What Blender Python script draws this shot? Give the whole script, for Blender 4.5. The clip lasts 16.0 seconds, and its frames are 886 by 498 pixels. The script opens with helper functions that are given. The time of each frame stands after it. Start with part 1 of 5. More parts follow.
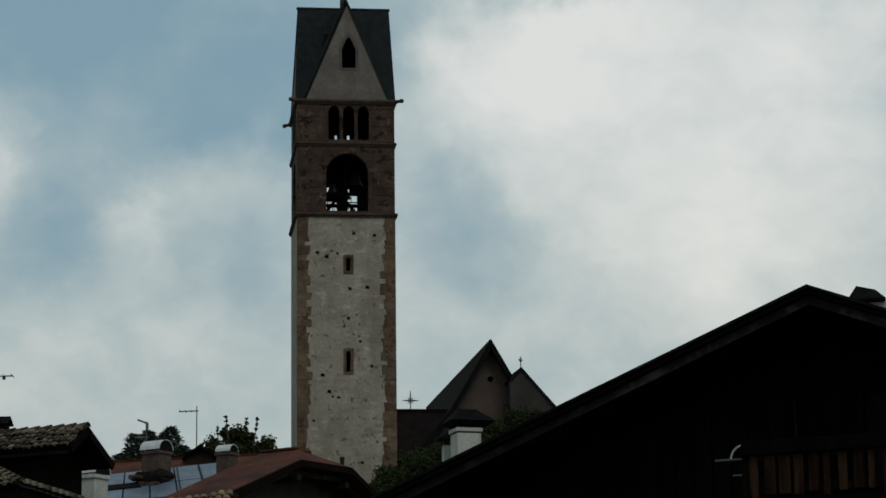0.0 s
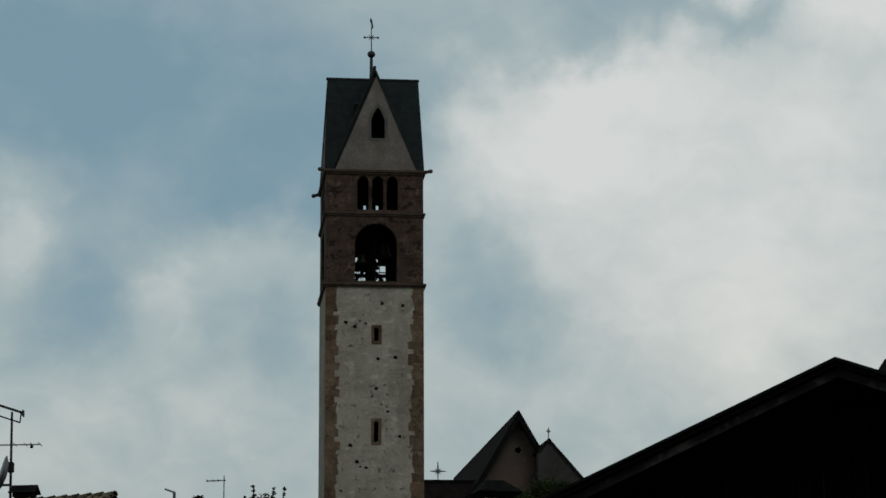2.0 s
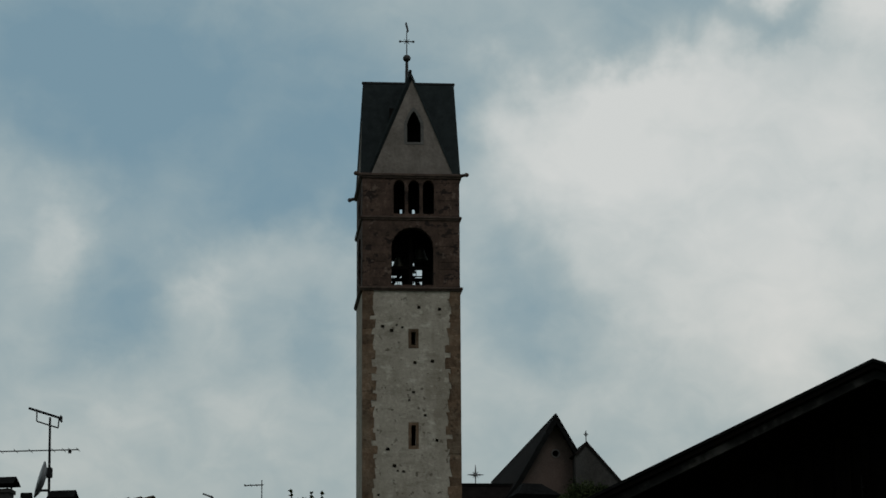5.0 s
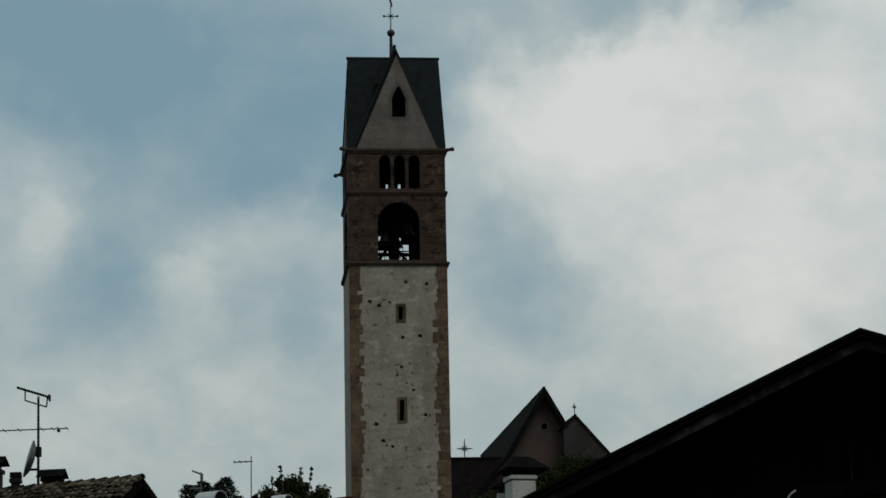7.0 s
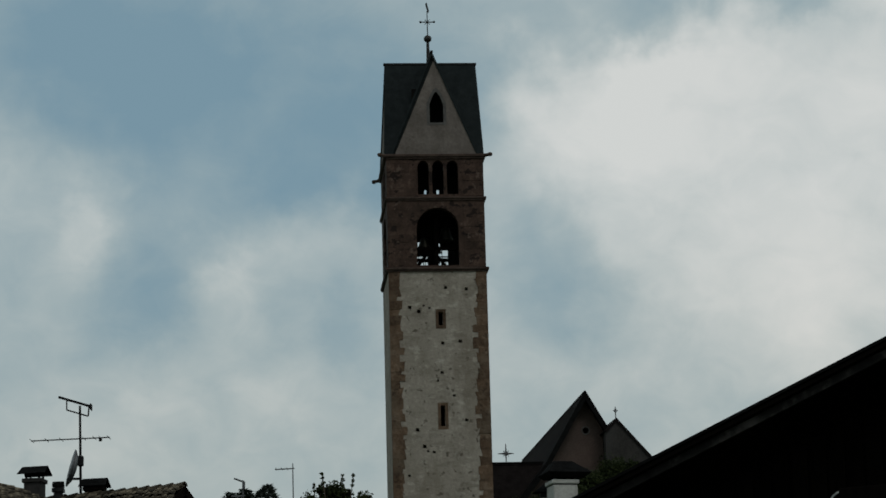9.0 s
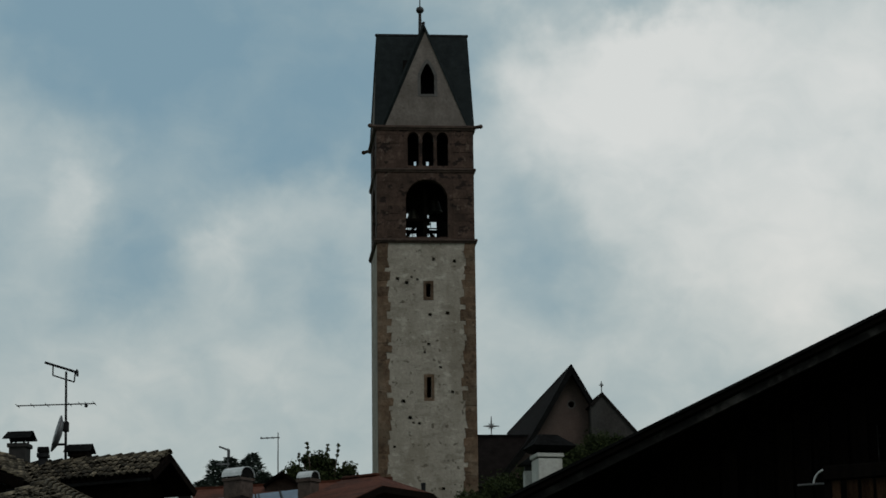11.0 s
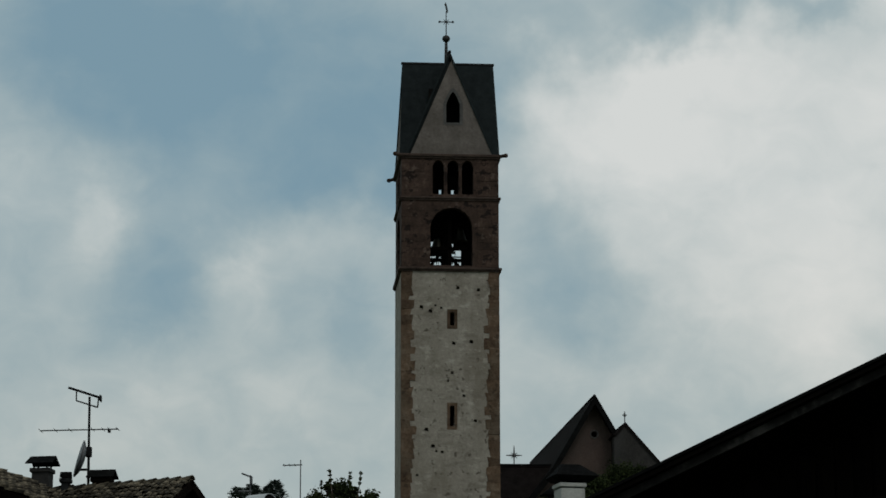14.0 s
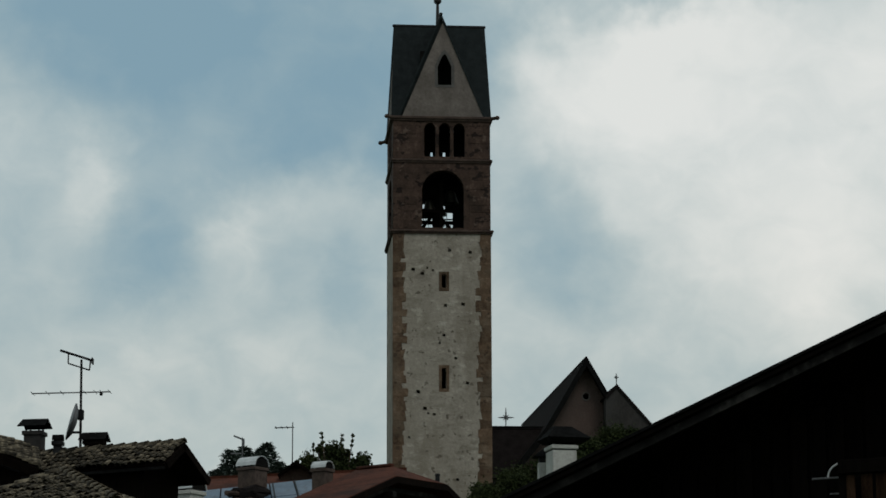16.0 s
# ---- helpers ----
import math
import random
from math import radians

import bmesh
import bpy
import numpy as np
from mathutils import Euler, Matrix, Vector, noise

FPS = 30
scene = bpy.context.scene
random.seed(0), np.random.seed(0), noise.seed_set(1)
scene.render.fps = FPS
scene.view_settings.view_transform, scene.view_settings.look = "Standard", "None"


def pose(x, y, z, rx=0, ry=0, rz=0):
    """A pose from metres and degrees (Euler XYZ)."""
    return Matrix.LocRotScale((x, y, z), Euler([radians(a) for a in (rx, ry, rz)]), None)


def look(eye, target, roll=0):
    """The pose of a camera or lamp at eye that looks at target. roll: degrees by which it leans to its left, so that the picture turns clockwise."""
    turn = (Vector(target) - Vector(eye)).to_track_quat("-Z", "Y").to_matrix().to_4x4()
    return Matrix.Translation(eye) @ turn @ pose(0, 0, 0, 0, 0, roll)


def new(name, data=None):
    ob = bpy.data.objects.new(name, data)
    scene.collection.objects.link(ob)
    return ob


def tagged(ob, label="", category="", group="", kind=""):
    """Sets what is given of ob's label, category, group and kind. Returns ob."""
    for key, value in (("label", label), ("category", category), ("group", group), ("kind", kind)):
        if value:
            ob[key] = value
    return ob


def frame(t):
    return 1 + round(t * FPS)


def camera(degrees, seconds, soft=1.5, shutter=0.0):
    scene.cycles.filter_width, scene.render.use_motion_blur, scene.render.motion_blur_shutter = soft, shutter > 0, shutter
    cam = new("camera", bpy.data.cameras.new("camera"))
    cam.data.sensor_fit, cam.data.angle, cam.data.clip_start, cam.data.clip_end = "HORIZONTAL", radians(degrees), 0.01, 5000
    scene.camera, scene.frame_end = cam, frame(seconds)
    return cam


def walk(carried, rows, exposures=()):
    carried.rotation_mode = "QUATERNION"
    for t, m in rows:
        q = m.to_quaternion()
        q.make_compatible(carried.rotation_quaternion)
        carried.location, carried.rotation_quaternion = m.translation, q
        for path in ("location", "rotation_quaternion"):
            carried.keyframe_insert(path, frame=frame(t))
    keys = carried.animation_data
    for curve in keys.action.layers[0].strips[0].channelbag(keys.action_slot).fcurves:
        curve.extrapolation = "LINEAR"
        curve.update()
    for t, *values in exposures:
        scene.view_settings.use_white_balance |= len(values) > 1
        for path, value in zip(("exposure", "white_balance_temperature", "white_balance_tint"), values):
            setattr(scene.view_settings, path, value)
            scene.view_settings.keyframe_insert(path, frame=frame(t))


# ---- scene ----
# The camera stands on the street and turns by hand: seconds, yaw, pitch, lean to the right (degrees).
EYE = Vector((0.0, 0.0, 1.6))
cam = camera(18.0, 16.0, soft=1.6)
TURNS = [
    (0.0, -0.309, 11.566, 0.631),
    (0.1, -0.150, 11.480, 0.640),
    (0.2, -0.240, 11.220, 0.650),
    (0.3, -0.260, 11.200, 0.660),
    (0.4, -0.200, 11.340, 0.670),
    (0.5, -0.186, 11.546, 0.677),
    (0.8, -0.170, 12.010, 0.300),
    (1.0, -0.220, 12.252, 0.041),
    (1.2, -0.100, 12.450, 0.020),
    (1.3, -0.120, 12.710, 0.010),
    (1.5, 0.000, 13.000, 0.000),
    (2.0, 0.276, 13.014, 0.226),
    (2.5, 0.414, 13.236, 0.313),
    (3.0, 0.620, 13.497, -0.035),
    (3.5, 0.725, 13.694, 0.226),
    (4.0, 1.076, 13.646, 0.223),
    (4.5, 0.949, 13.193, 0.378),
    (4.7, 1.051, 13.127, 0.289),
    (6.8, 0.670, 12.664, 1.232),
    (7.0, 0.765, 12.563, 1.092),
    (7.5, 0.880, 12.769, 0.997),
    (8.0, 1.175, 12.715, 1.535),
    (8.5, 1.248, 12.678, 2.175),
    (9.0, 1.584, 12.691, 1.555),
    (9.5, 1.521, 12.376, 0.908),
    (9.7, 1.433, 12.215, 0.926),
    (11.8, 1.486, 12.098, 0.267),
    (12.0, 1.574, 12.102, 0.137),
    (12.5, 1.876, 12.475, -0.102),
    (13.0, 1.867, 12.622, 0.088),
    (13.5, 2.053, 12.420, 0.247),
    (14.0, 1.862, 12.696, 0.059),
    (14.5, 1.967, 12.219, 0.041),
    (15.0, 1.827, 11.820, 0.106),
    (15.5, 1.847, 11.622, 0.216),
    (16.0, 1.689, 11.926, 0.158),
]

# the automatic exposure follows the share of sky in view: seconds, stops
EXPOSURES = [(0.0, 0.12, 6540, 10), (0.5, 0.2, 6540, 10), (1.0, 0.12, 6520, 10), (1.5, 0.04, 6500, 10), (2.0, 0.0, 6500, 10), (3.5, -0.1, 6500, 10), (4.5, -0.08, 6500, 10),
             (7.0, -0.02, 6500, 10), (9.0, -0.05, 6500, 10), (9.5, -0.01, 6500, 10), (12.0, 0.04, 6500, 10), (13.0, 0.02, 6500, 10), (14.5, 0.0, 6500, 10), (15.0, 0.1, 6550, 10), (15.5, 0.16, 6560, 10), (16.0, 0.17, 6560, 10)]


def aim(yaw, pitch, lean):
    y, p = radians(yaw), radians(pitch)
    return look(EYE, EYE + Vector((-math.sin(y) * math.cos(p), math.cos(y) * math.cos(p), math.sin(p))), -lean)


walk(cam, [(t, aim(y, p, r)) for t, y, p, r in TURNS], EXPOSURES)

# ---- world and sun ----
world = bpy.data.worlds.new("cloudy_sky")
scene.world = world
world.use_nodes = True
wt = world.node_tree
wt.nodes.clear()


def wnode(kind, **values):
    n = wt.nodes.new(kind)
    for k, v in values.items():
        n.inputs[int(k[1:])].default_value = v
    return n


def wmath(op, a, b=0.0, clamp=False):
    n = wt.nodes.new("ShaderNodeMath")
    n.operation, n.use_clamp = op, clamp
    for i, v in enumerate((a, b)):
        if isinstance(v, (int, float)):
            n.inputs[i].default_value = v
        else:
            wt.links.new(v, n.inputs[i])
    return n.outputs[0]


SUN_EL, SUN_AZ = 52.0, 150.0
sky = wt.nodes.new("ShaderNodeTexSky")
sky.sky_type, sky.sun_disc = "NISHITA", False
sky.sun_elevation, sky.sun_rotation = radians(SUN_EL), radians(SUN_AZ)
coord = wt.nodes.new("ShaderNodeTexCoord")


def wnoise(scale, detail, rough, shift, warp=0.0):
    m = wt.nodes.new("ShaderNodeMapping")
    m.inputs["Location"].default_value = shift
    m.inputs["Scale"].default_value = (1.0, 1.0, 1.35)
    wt.links.new(coord.outputs["Generated"], m.inputs[0])
    n = wt.nodes.new("ShaderNodeTexNoise")
    n.inputs["Scale"].default_value, n.inputs["Detail"].default_value = scale, detail
    n.inputs["Roughness"].default_value, n.inputs["Distortion"].default_value = rough, warp
    wt.links.new(m.outputs[0], n.inputs["Vector"])
    return n.outputs["Fac"]


# a gentle warp frays the edges of the cloud banks
warp = wt.nodes.new("ShaderNodeTexNoise")
warp.inputs["Scale"].default_value, warp.inputs["Detail"].default_value, warp.inputs["Roughness"].default_value = 22.0, 5.0, 0.55
wt.links.new(coord.outputs["Generated"], warp.inputs["Vector"])
centred = wt.nodes.new("ShaderNodeVectorMath")
centred.operation = "SUBTRACT"
centred.inputs[1].default_value = (0.5, 0.5, 0.5)
wt.links.new(warp.outputs["Color"], centred.inputs[0])
frayed = wt.nodes.new("ShaderNodeVectorMath")
frayed.operation = "MULTIPLY_ADD"
frayed.inputs[1].default_value = (0.055, 0.055, 0.055)
wt.links.new(centred.outputs[0], frayed.inputs[0])
wt.links.new(coord.outputs["Generated"], frayed.inputs[2])


def bank(az, el, wide, high, lean=0.0):
    """A soft bank of cloud (1 in its middle, 0 outside) about a direction, half sizes in degrees."""
    a, e = radians(az), radians(el)
    m = wt.nodes.new("ShaderNodeMapping")
    m.vector_type = "TEXTURE"
    m.inputs["Location"].default_value = (math.sin(a) * math.cos(e), math.cos(a) * math.cos(e), math.sin(e))
    m.inputs["Rotation"].default_value = (0, radians(lean), -a)
    m.inputs["Scale"].default_value = (radians(wide), 1.0, radians(high))
    wt.links.new(frayed.outputs[0], m.inputs[0])
    g = wt.nodes.new("ShaderNodeTexGradient")
    g.gradient_type = "SPHERICAL"
    wt.links.new(m.outputs[0], g.inputs[0])
    r = wt.nodes.new("ShaderNodeMapRange")
    r.interpolation_type = "SMOOTHERSTEP"
    wt.links.new(g.outputs["Fac"], r.inputs["Value"])
    return r.outputs[0]


cover = wmath("ADD", wmath("MULTIPLY", wmath("SUBTRACT", wnoise(16.0, 5.0, 0.5, (3.1, 0.4, 1.7), 0.3), 0.5), 0.35), 0.52)
# azimuth, elevation, half width, half height, lean, weight
CLOUDS = [
    (5.4, 14, 9, 5.6, -15, 0.34),
    (7.2, 10.8, 7, 4, 0, 0.22),
    (3.2, 15.4, 4.6, 2.6, -25, 0.2),
    (3.0, 16.4, 2.0, 1.1, -10, 0.26),
    (1.6, 15.2, 2.3, 1.5, 0, 0.17),
    (0.3, 16.2, 1.6, 1.4, 0, 0.34),
    (5.95, 18.55, 1.4, 1.2, 0, 0.66),
    (8.7, 18.2, 2.4, 1.8, 0, 0.5),
    (9, 16.5, 4, 3, 0, 0.12),
    (-9.25, 13.25, 1.3, 1.9, 22, 0.2),
    (-6.2, 14.7, 1.3, 2.0, -25, 0.15),
    (-5.9, 12.0, 1.4, 1.2, 0, 0.22),
    (-4.1, 12.8, 2.4, 1.3, -15, 0.22),
    (-4.8, 10.6, 2.6, 1.4, 0, 0.1),
    (-4, 8.6, 12, 3, 0, 0.07),
]
GAPS = [
    (5, 19.0, 6, 2, 0, 0.34),
    (3.6, 17.5, 2.6, 1, -10, 0.15),
    (5.9, 17.4, 1.5, 0.7, -10, 0.2),
    (0.5, 17.1, 1.6, 1.2, 0, 0.08),
    (0.6, 11.9, 1.6, 2.6, -14, 0.24),
    (1.7, 11.0, 2.2, 1.5, 0, 0.1),
    (0.0, 13.3, 0.9, 1.4, 0, 0.07),
    (-4.8, 15.8, 7, 4.6, 0, 0.4),
    (-3.4, 14.6, 2.8, 2.0, 30, 0.15),
    (-6.2, 13.3, 6, 3, 0, 0.1),
    (-7.7, 11.7, 2.1, 1.7, 0, 0.3),
    (-3.3, 10.9, 1.1, 1.7, -20, 0.2),
    (-8.8, 16.8, 5, 3.6, 0, 0.42),
    (-10.0, 18.0, 3, 3, 0, 0.14),
]
for az, el, wide, high, lean, weight in CLOUDS:
    cover = wmath("ADD", cover, wmath("MULTIPLY", bank(az, el, wide, high, lean), weight))
for az, el, wide, high, lean, weight in GAPS:
    cover = wmath("SUBTRACT", cover, wmath("MULTIPLY", bank(az, el, wide, high, lean), weight))
cover = wmath("ADD", cover, wmath("MULTIPLY", wmath("SUBTRACT", wnoise(48.0, 6.0, 0.55, (0.3, 5.4, 2.2), 0.5), 0.5), 0.34))
ramp = wt.nodes.new("ShaderNodeValToRGB")
ramp.color_ramp.interpolation = "B_SPLINE"
stops = ramp.color_ramp.elements
stops[0].position, stops[0].color = 0.0, (0.158, 0.28, 0.362, 1)
stops[1].position, stops[1].color = 1.0, (0.75, 0.752, 0.722, 1)
mid = stops.new(0.55)
mid.color = (0.365, 0.45, 0.453, 1)
wt.links.new(cover, ramp.inputs[0])
tint = wt.nodes.new("ShaderNodeMix")
tint.data_type, tint.blend_type = "RGBA", "MIX"
tint.inputs["Factor"].default_value = 0.93
dim = wt.nodes.new("ShaderNodeVectorMath")
dim.operation = "SCALE"
dim.inputs["Scale"].default_value = 0.08
wt.links.new(sky.outputs[0], dim.inputs[0])
wt.links.new(dim.outputs[0], tint.inputs["A"])
# haze towards the horizon warms the sky a little
level = wt.nodes.new("ShaderNodeSeparateXYZ")
wt.links.new(coord.outputs["Generated"], level.inputs[0])
low_air = wt.nodes.new("ShaderNodeMapRange")
low_air.inputs["From Min"].default_value, low_air.inputs["From Max"].default_value = 0.12, 0.24
low_air.inputs["To Min"].default_value, low_air.inputs["To Max"].default_value = 1.0, 0.0
wt.links.new(level.outputs["Z"], low_air.inputs["Value"])
haze = wt.nodes.new("ShaderNodeMix")
haze.data_type, haze.blend_type = "RGBA", "MULTIPLY"
haze.inputs["B"].default_value = (1.035, 0.99, 0.945, 1)
wt.links.new(low_air.outputs[0], haze.inputs["Factor"])
wt.links.new(ramp.outputs[0], haze.inputs["A"])
wt.links.new(haze.outputs["Result"], tint.inputs["B"])
back = wt.nodes.new("ShaderNodeBackground")
wt.links.new(tint.outputs["Result"], back.inputs[0])
back.inputs[1].default_value = 1.0
wout = wt.nodes.new("ShaderNodeOutputWorld")
wt.links.new(back.outputs[0], wout.inputs[0])

sun = new("sun", bpy.data.lights.new("sun", "SUN"))
sun.data.energy, sun.data.angle, sun.data.color = 0.75, radians(25), (1.0, 0.96, 0.9)
sa, se = radians(SUN_AZ), radians(SUN_EL)
SUN_DIR = Vector((math.sin(sa) * math.cos(se), math.cos(sa) * math.cos(se), math.sin(se)))
sun.matrix_world = look(SUN_DIR * 50, (0, 0, 0))



# ---- materials ----
def material(name, colours, scale=3.0, rough=0.85, metal=0.0, bump=0.3, fine=30.0, vary=0.0, stain=0.0, stain_colour=(0.05, 0.05, 0.045), stretch=(1, 1, 1), spots=()):
    """Two scales of grain between the given colours, stains, fine relief; vary: brightness from piece to piece."""
    m = bpy.data.materials.new(name)
    m.use_nodes = True
    nt = m.node_tree
    bsdf = nt.nodes["Principled BSDF"]
    bsdf.inputs["Roughness"].default_value, bsdf.inputs["Metallic"].default_value = rough, metal
    bsdf.inputs["Specular IOR Level"].default_value = 0.5 if rough < 0.6 else 0.02 if max(max(c) for c in colours) < 0.04 else 0.15
    tc = nt.nodes.new("ShaderNodeTexCoord")
    mp = nt.nodes.new("ShaderNodeMapping")
    mp.inputs["Scale"].default_value = stretch
    nt.links.new(tc.outputs["Object"], mp.inputs[0])

    def grain(s, d, r):
        n = nt.nodes.new("ShaderNodeTexNoise")
        n.inputs["Scale"].default_value, n.inputs["Detail"].default_value, n.inputs["Roughness"].default_value = s, d, r
        nt.links.new(mp.outputs[0], n.inputs["Vector"])
        return n.outputs["Fac"]

    ramp = nt.nodes.new("ShaderNodeValToRGB")
    el = ramp.color_ramp.elements
    el[0].position, el[1].position = 0.37, 0.63
    el[0].color, el[1].color = (*colours[0], 1), (*colours[-1], 1)
    for i, c in enumerate(colours[1:-1]):
        e = el.new(0.37 + 0.26 * (i + 1) / (len(colours) - 1))
        e.color = (*c, 1)
    mixf = nt.nodes.new("ShaderNodeMix")
    mixf.inputs["Factor"].default_value = 0.4
    nt.links.new(grain(scale, 6, 0.6), mixf.inputs["A"])
    nt.links.new(grain(fine, 4, 0.6), mixf.inputs["B"])
    nt.links.new(mixf.outputs["Result"], ramp.inputs[0])
    out = ramp.outputs[0]
    if stain:
        st = nt.nodes.new("ShaderNodeMapRange")
        st.inputs["From Min"].default_value, st.inputs["From Max"].default_value = 0.49, 0.66
        st.inputs["To Max"].default_value = stain
        nt.links.new(grain(scale * 0.37, 8, 0.68), st.inputs["Value"])
        mx = nt.nodes.new("ShaderNodeMix")
        mx.data_type = "RGBA"
        mx.inputs["B"].default_value = (*stain_colour, 1)
        nt.links.new(st.outputs[0], mx.inputs["Factor"])
        nt.links.new(out, mx.inputs["A"])
        out = mx.outputs["Result"]
    for s_scale, lo, hi, amount, s_colour, s_stretch in spots:
        smap = nt.nodes.new("ShaderNodeMapping")
        smap.inputs["Scale"].default_value, smap.inputs["Location"].default_value = s_stretch, (s_scale, 3.7, 1.3 * s_scale)
        nt.links.new(tc.outputs["Object"], smap.inputs[0])
        sn = nt.nodes.new("ShaderNodeTexNoise")
        sn.inputs["Scale"].default_value, sn.inputs["Detail"].default_value, sn.inputs["Roughness"].default_value = s_scale, 3, 0.6
        nt.links.new(smap.outputs[0], sn.inputs["Vector"])
        sr = nt.nodes.new("ShaderNodeMapRange")
        sr.inputs["From Min"].default_value, sr.inputs["From Max"].default_value, sr.inputs["To Max"].default_value = lo, hi, amount
        nt.links.new(sn.outputs["Fac"], sr.inputs["Value"])
        sm = nt.nodes.new("ShaderNodeMix")
        sm.data_type = "RGBA"
        sm.inputs["B"].default_value = (*s_colour, 1)
        nt.links.new(sr.outputs[0], sm.inputs["Factor"])
        nt.links.new(out, sm.inputs["A"])
        out = sm.outputs["Result"]
    if vary:
        info = nt.nodes.new("ShaderNodeObjectInfo")
        hsv = nt.nodes.new("ShaderNodeHueSaturation")
        rng = nt.nodes.new("ShaderNodeMapRange")
        rng.inputs["To Min"].default_value, rng.inputs["To Max"].default_value = 1 - vary, 1 + vary
        nt.links.new(info.outputs["Random"], rng.inputs["Value"])
        nt.links.new(rng.outputs[0], hsv.inputs["Value"])
        nt.links.new(out, hsv.inputs["Color"])
        out = hsv.outputs[0]
    nt.links.new(out, bsdf.inputs["Base Color"])
    if bump:
        b = nt.nodes.new("ShaderNodeBump")
        b.inputs["Strength"].default_value, b.inputs["Distance"].default_value = bump, 0.05
        nt.links.new(mixf.outputs["Result"], b.inputs["Height"])
        nt.links.new(b.outputs[0], bsdf.inputs["Normal"])
    return m


PLASTER = material("old_lime_plaster", [(0.165, 0.143, 0.118), (0.236, 0.208, 0.174), (0.264, 0.235, 0.198), (0.33, 0.297, 0.254)], 0.6, 0.92, 0, 1.8, 5.0, 0, 0.6, (0.165, 0.143, 0.111),
                   spots=((2.2, 0.635, 0.66, 0.85, (0.075, 0.062, 0.048), (1, 1, 1)), (1.1, 0.6, 0.68, 0.4, (0.36, 0.34, 0.295), (1, 1, 2.0)), (0.45, 0.54, 0.68, 0.5, (0.145, 0.12, 0.092), (1.7, 1.7, 0.45)), (5.5, 0.65, 0.7, 0.3, (0.1, 0.085, 0.066), (1, 1, 1)),
                          (1.7, 0.6, 0.68, 0.45, (0.4, 0.375, 0.32), (1, 1, 1.6)), (0.9, 0.56, 0.64, 0.35, (0.12, 0.1, 0.078), (1, 1, 2.6))))
GABLE_PLASTER = material("gable_plaster", [(0.089, 0.075, 0.066), (0.116, 0.099, 0.088), (0.154, 0.132, 0.118)], 0.8, 0.92, 0, 1.2, 5, 0, 0.6, (0.07, 0.06, 0.05), spots=((2.6, 0.64, 0.7, 0.6, (0.07, 0.058, 0.048), (1, 1, 1)),))
QUOIN = material("tan_quoin_stone", [(0.045, 0.027, 0.017), (0.08, 0.051, 0.033), (0.104, 0.068, 0.045), (0.15, 0.106, 0.075)], 1.2, 0.92, 0, 1.4, 5, 0.26, 0.6, (0.13, 0.106, 0.079), spots=((2.0, 0.6, 0.64, 0.8, (0.045, 0.031, 0.021), (1, 1, 1)),))
PORPHYRY = material("red_brown_stone", [(0.027, 0.0172, 0.0135), (0.046, 0.0285, 0.022), (0.057, 0.0355, 0.0272), (0.084, 0.055, 0.043)], 1.2, 0.9, 0, 1.0, 6, 0.13, 0.7, (0.024, 0.0165, 0.012),
                    spots=((1.7, 0.59, 0.63, 0.9, (0.012, 0.008, 0.007), (1, 1, 1.4)), (2.3, 0.62, 0.68, 0.5, (0.13, 0.095, 0.078), (1, 1, 1))))
CORNICE = material("dark_cornice_stone", [(0.03, 0.02, 0.017), (0.07, 0.048, 0.038)], 3, 0.85, 0, 0.4)
SLATE = material("dark_slate", [(0.011, 0.0138, 0.0145), (0.021, 0.0255, 0.0262)], 2.0, 0.85, 0, 0.5, 18, 0.25)
IRON = material("wrought_iron", [(0.02, 0.02, 0.022), (0.05, 0.048, 0.046)], 6, 0.6, 0.6, 0.2)
# iron paled in its colour, as thin crosses blur into the bright sky
GREYIRON = material("pale_grey_iron", [(0.11, 0.115, 0.12), (0.19, 0.195, 0.2)], 6, 0.7, 0.2, 0.2)
BRONZE = material("bell_bronze", [(0.012, 0.013, 0.010), (0.03, 0.027, 0.018)], 4, 0.5, 0.8, 0.2)
NAVE_SLATE = material("dark_brown_shingle", [(0.008, 0.0068, 0.0066), (0.017, 0.0142, 0.0138)], 2.0, 0.95, 0, 0.5, 14, 0.25)
# near-black metal; shade of hood undersides and soffits is put into its colour
NEARBLACK = material("near_black_metal", [(0.004, 0.004, 0.004), (0.010, 0.010, 0.010)], 3, 0.9, 0, 0.2, 12)
NAVE_WALL = material("nave_plaster", [(0.052, 0.036, 0.031), (0.092, 0.066, 0.056)], 0.8, 0.92, 0, 0.4, 9, 0, 0.5, (0.06, 0.05, 0.045))
CHAPEL_WALL = material("chapel_stone", [(0.019, 0.0175, 0.0165), (0.042, 0.038, 0.0355)], 1.2, 0.92, 0, 0.5, 8, 0, 0.5, (0.04, 0.04, 0.04))
# dark timber; the backlit gable's shade is put into this near-black colour
SHADEWOOD = material("shaded_dark_timber", [(0.0022, 0.0018, 0.0016), (0.0055, 0.0042, 0.0036)], 2.0, 0.85, 0, 0.4, 24, 0.3, stretch=(6, 6, 1))
# pale patches in the colour stand for lit stretches of the board
VERGE = material("patchy_verge_board", [(0.0022, 0.002, 0.0018), (0.008, 0.0073, 0.0066), (0.05, 0.046, 0.042)], 0.8, 0.85, 0, 0.4, 5, 0.1, 0.97, (0.004, 0.0036, 0.0033))
SLATWOOD = material("brown_balcony_wood", [(0.0065, 0.0032, 0.002), (0.0165, 0.0086, 0.0052), (0.037, 0.0205, 0.0125)], 1.6, 0.8, 0, 0.4, 20, 0.5, 0.7, (0.03, 0.018, 0.01), (7, 7, 1))
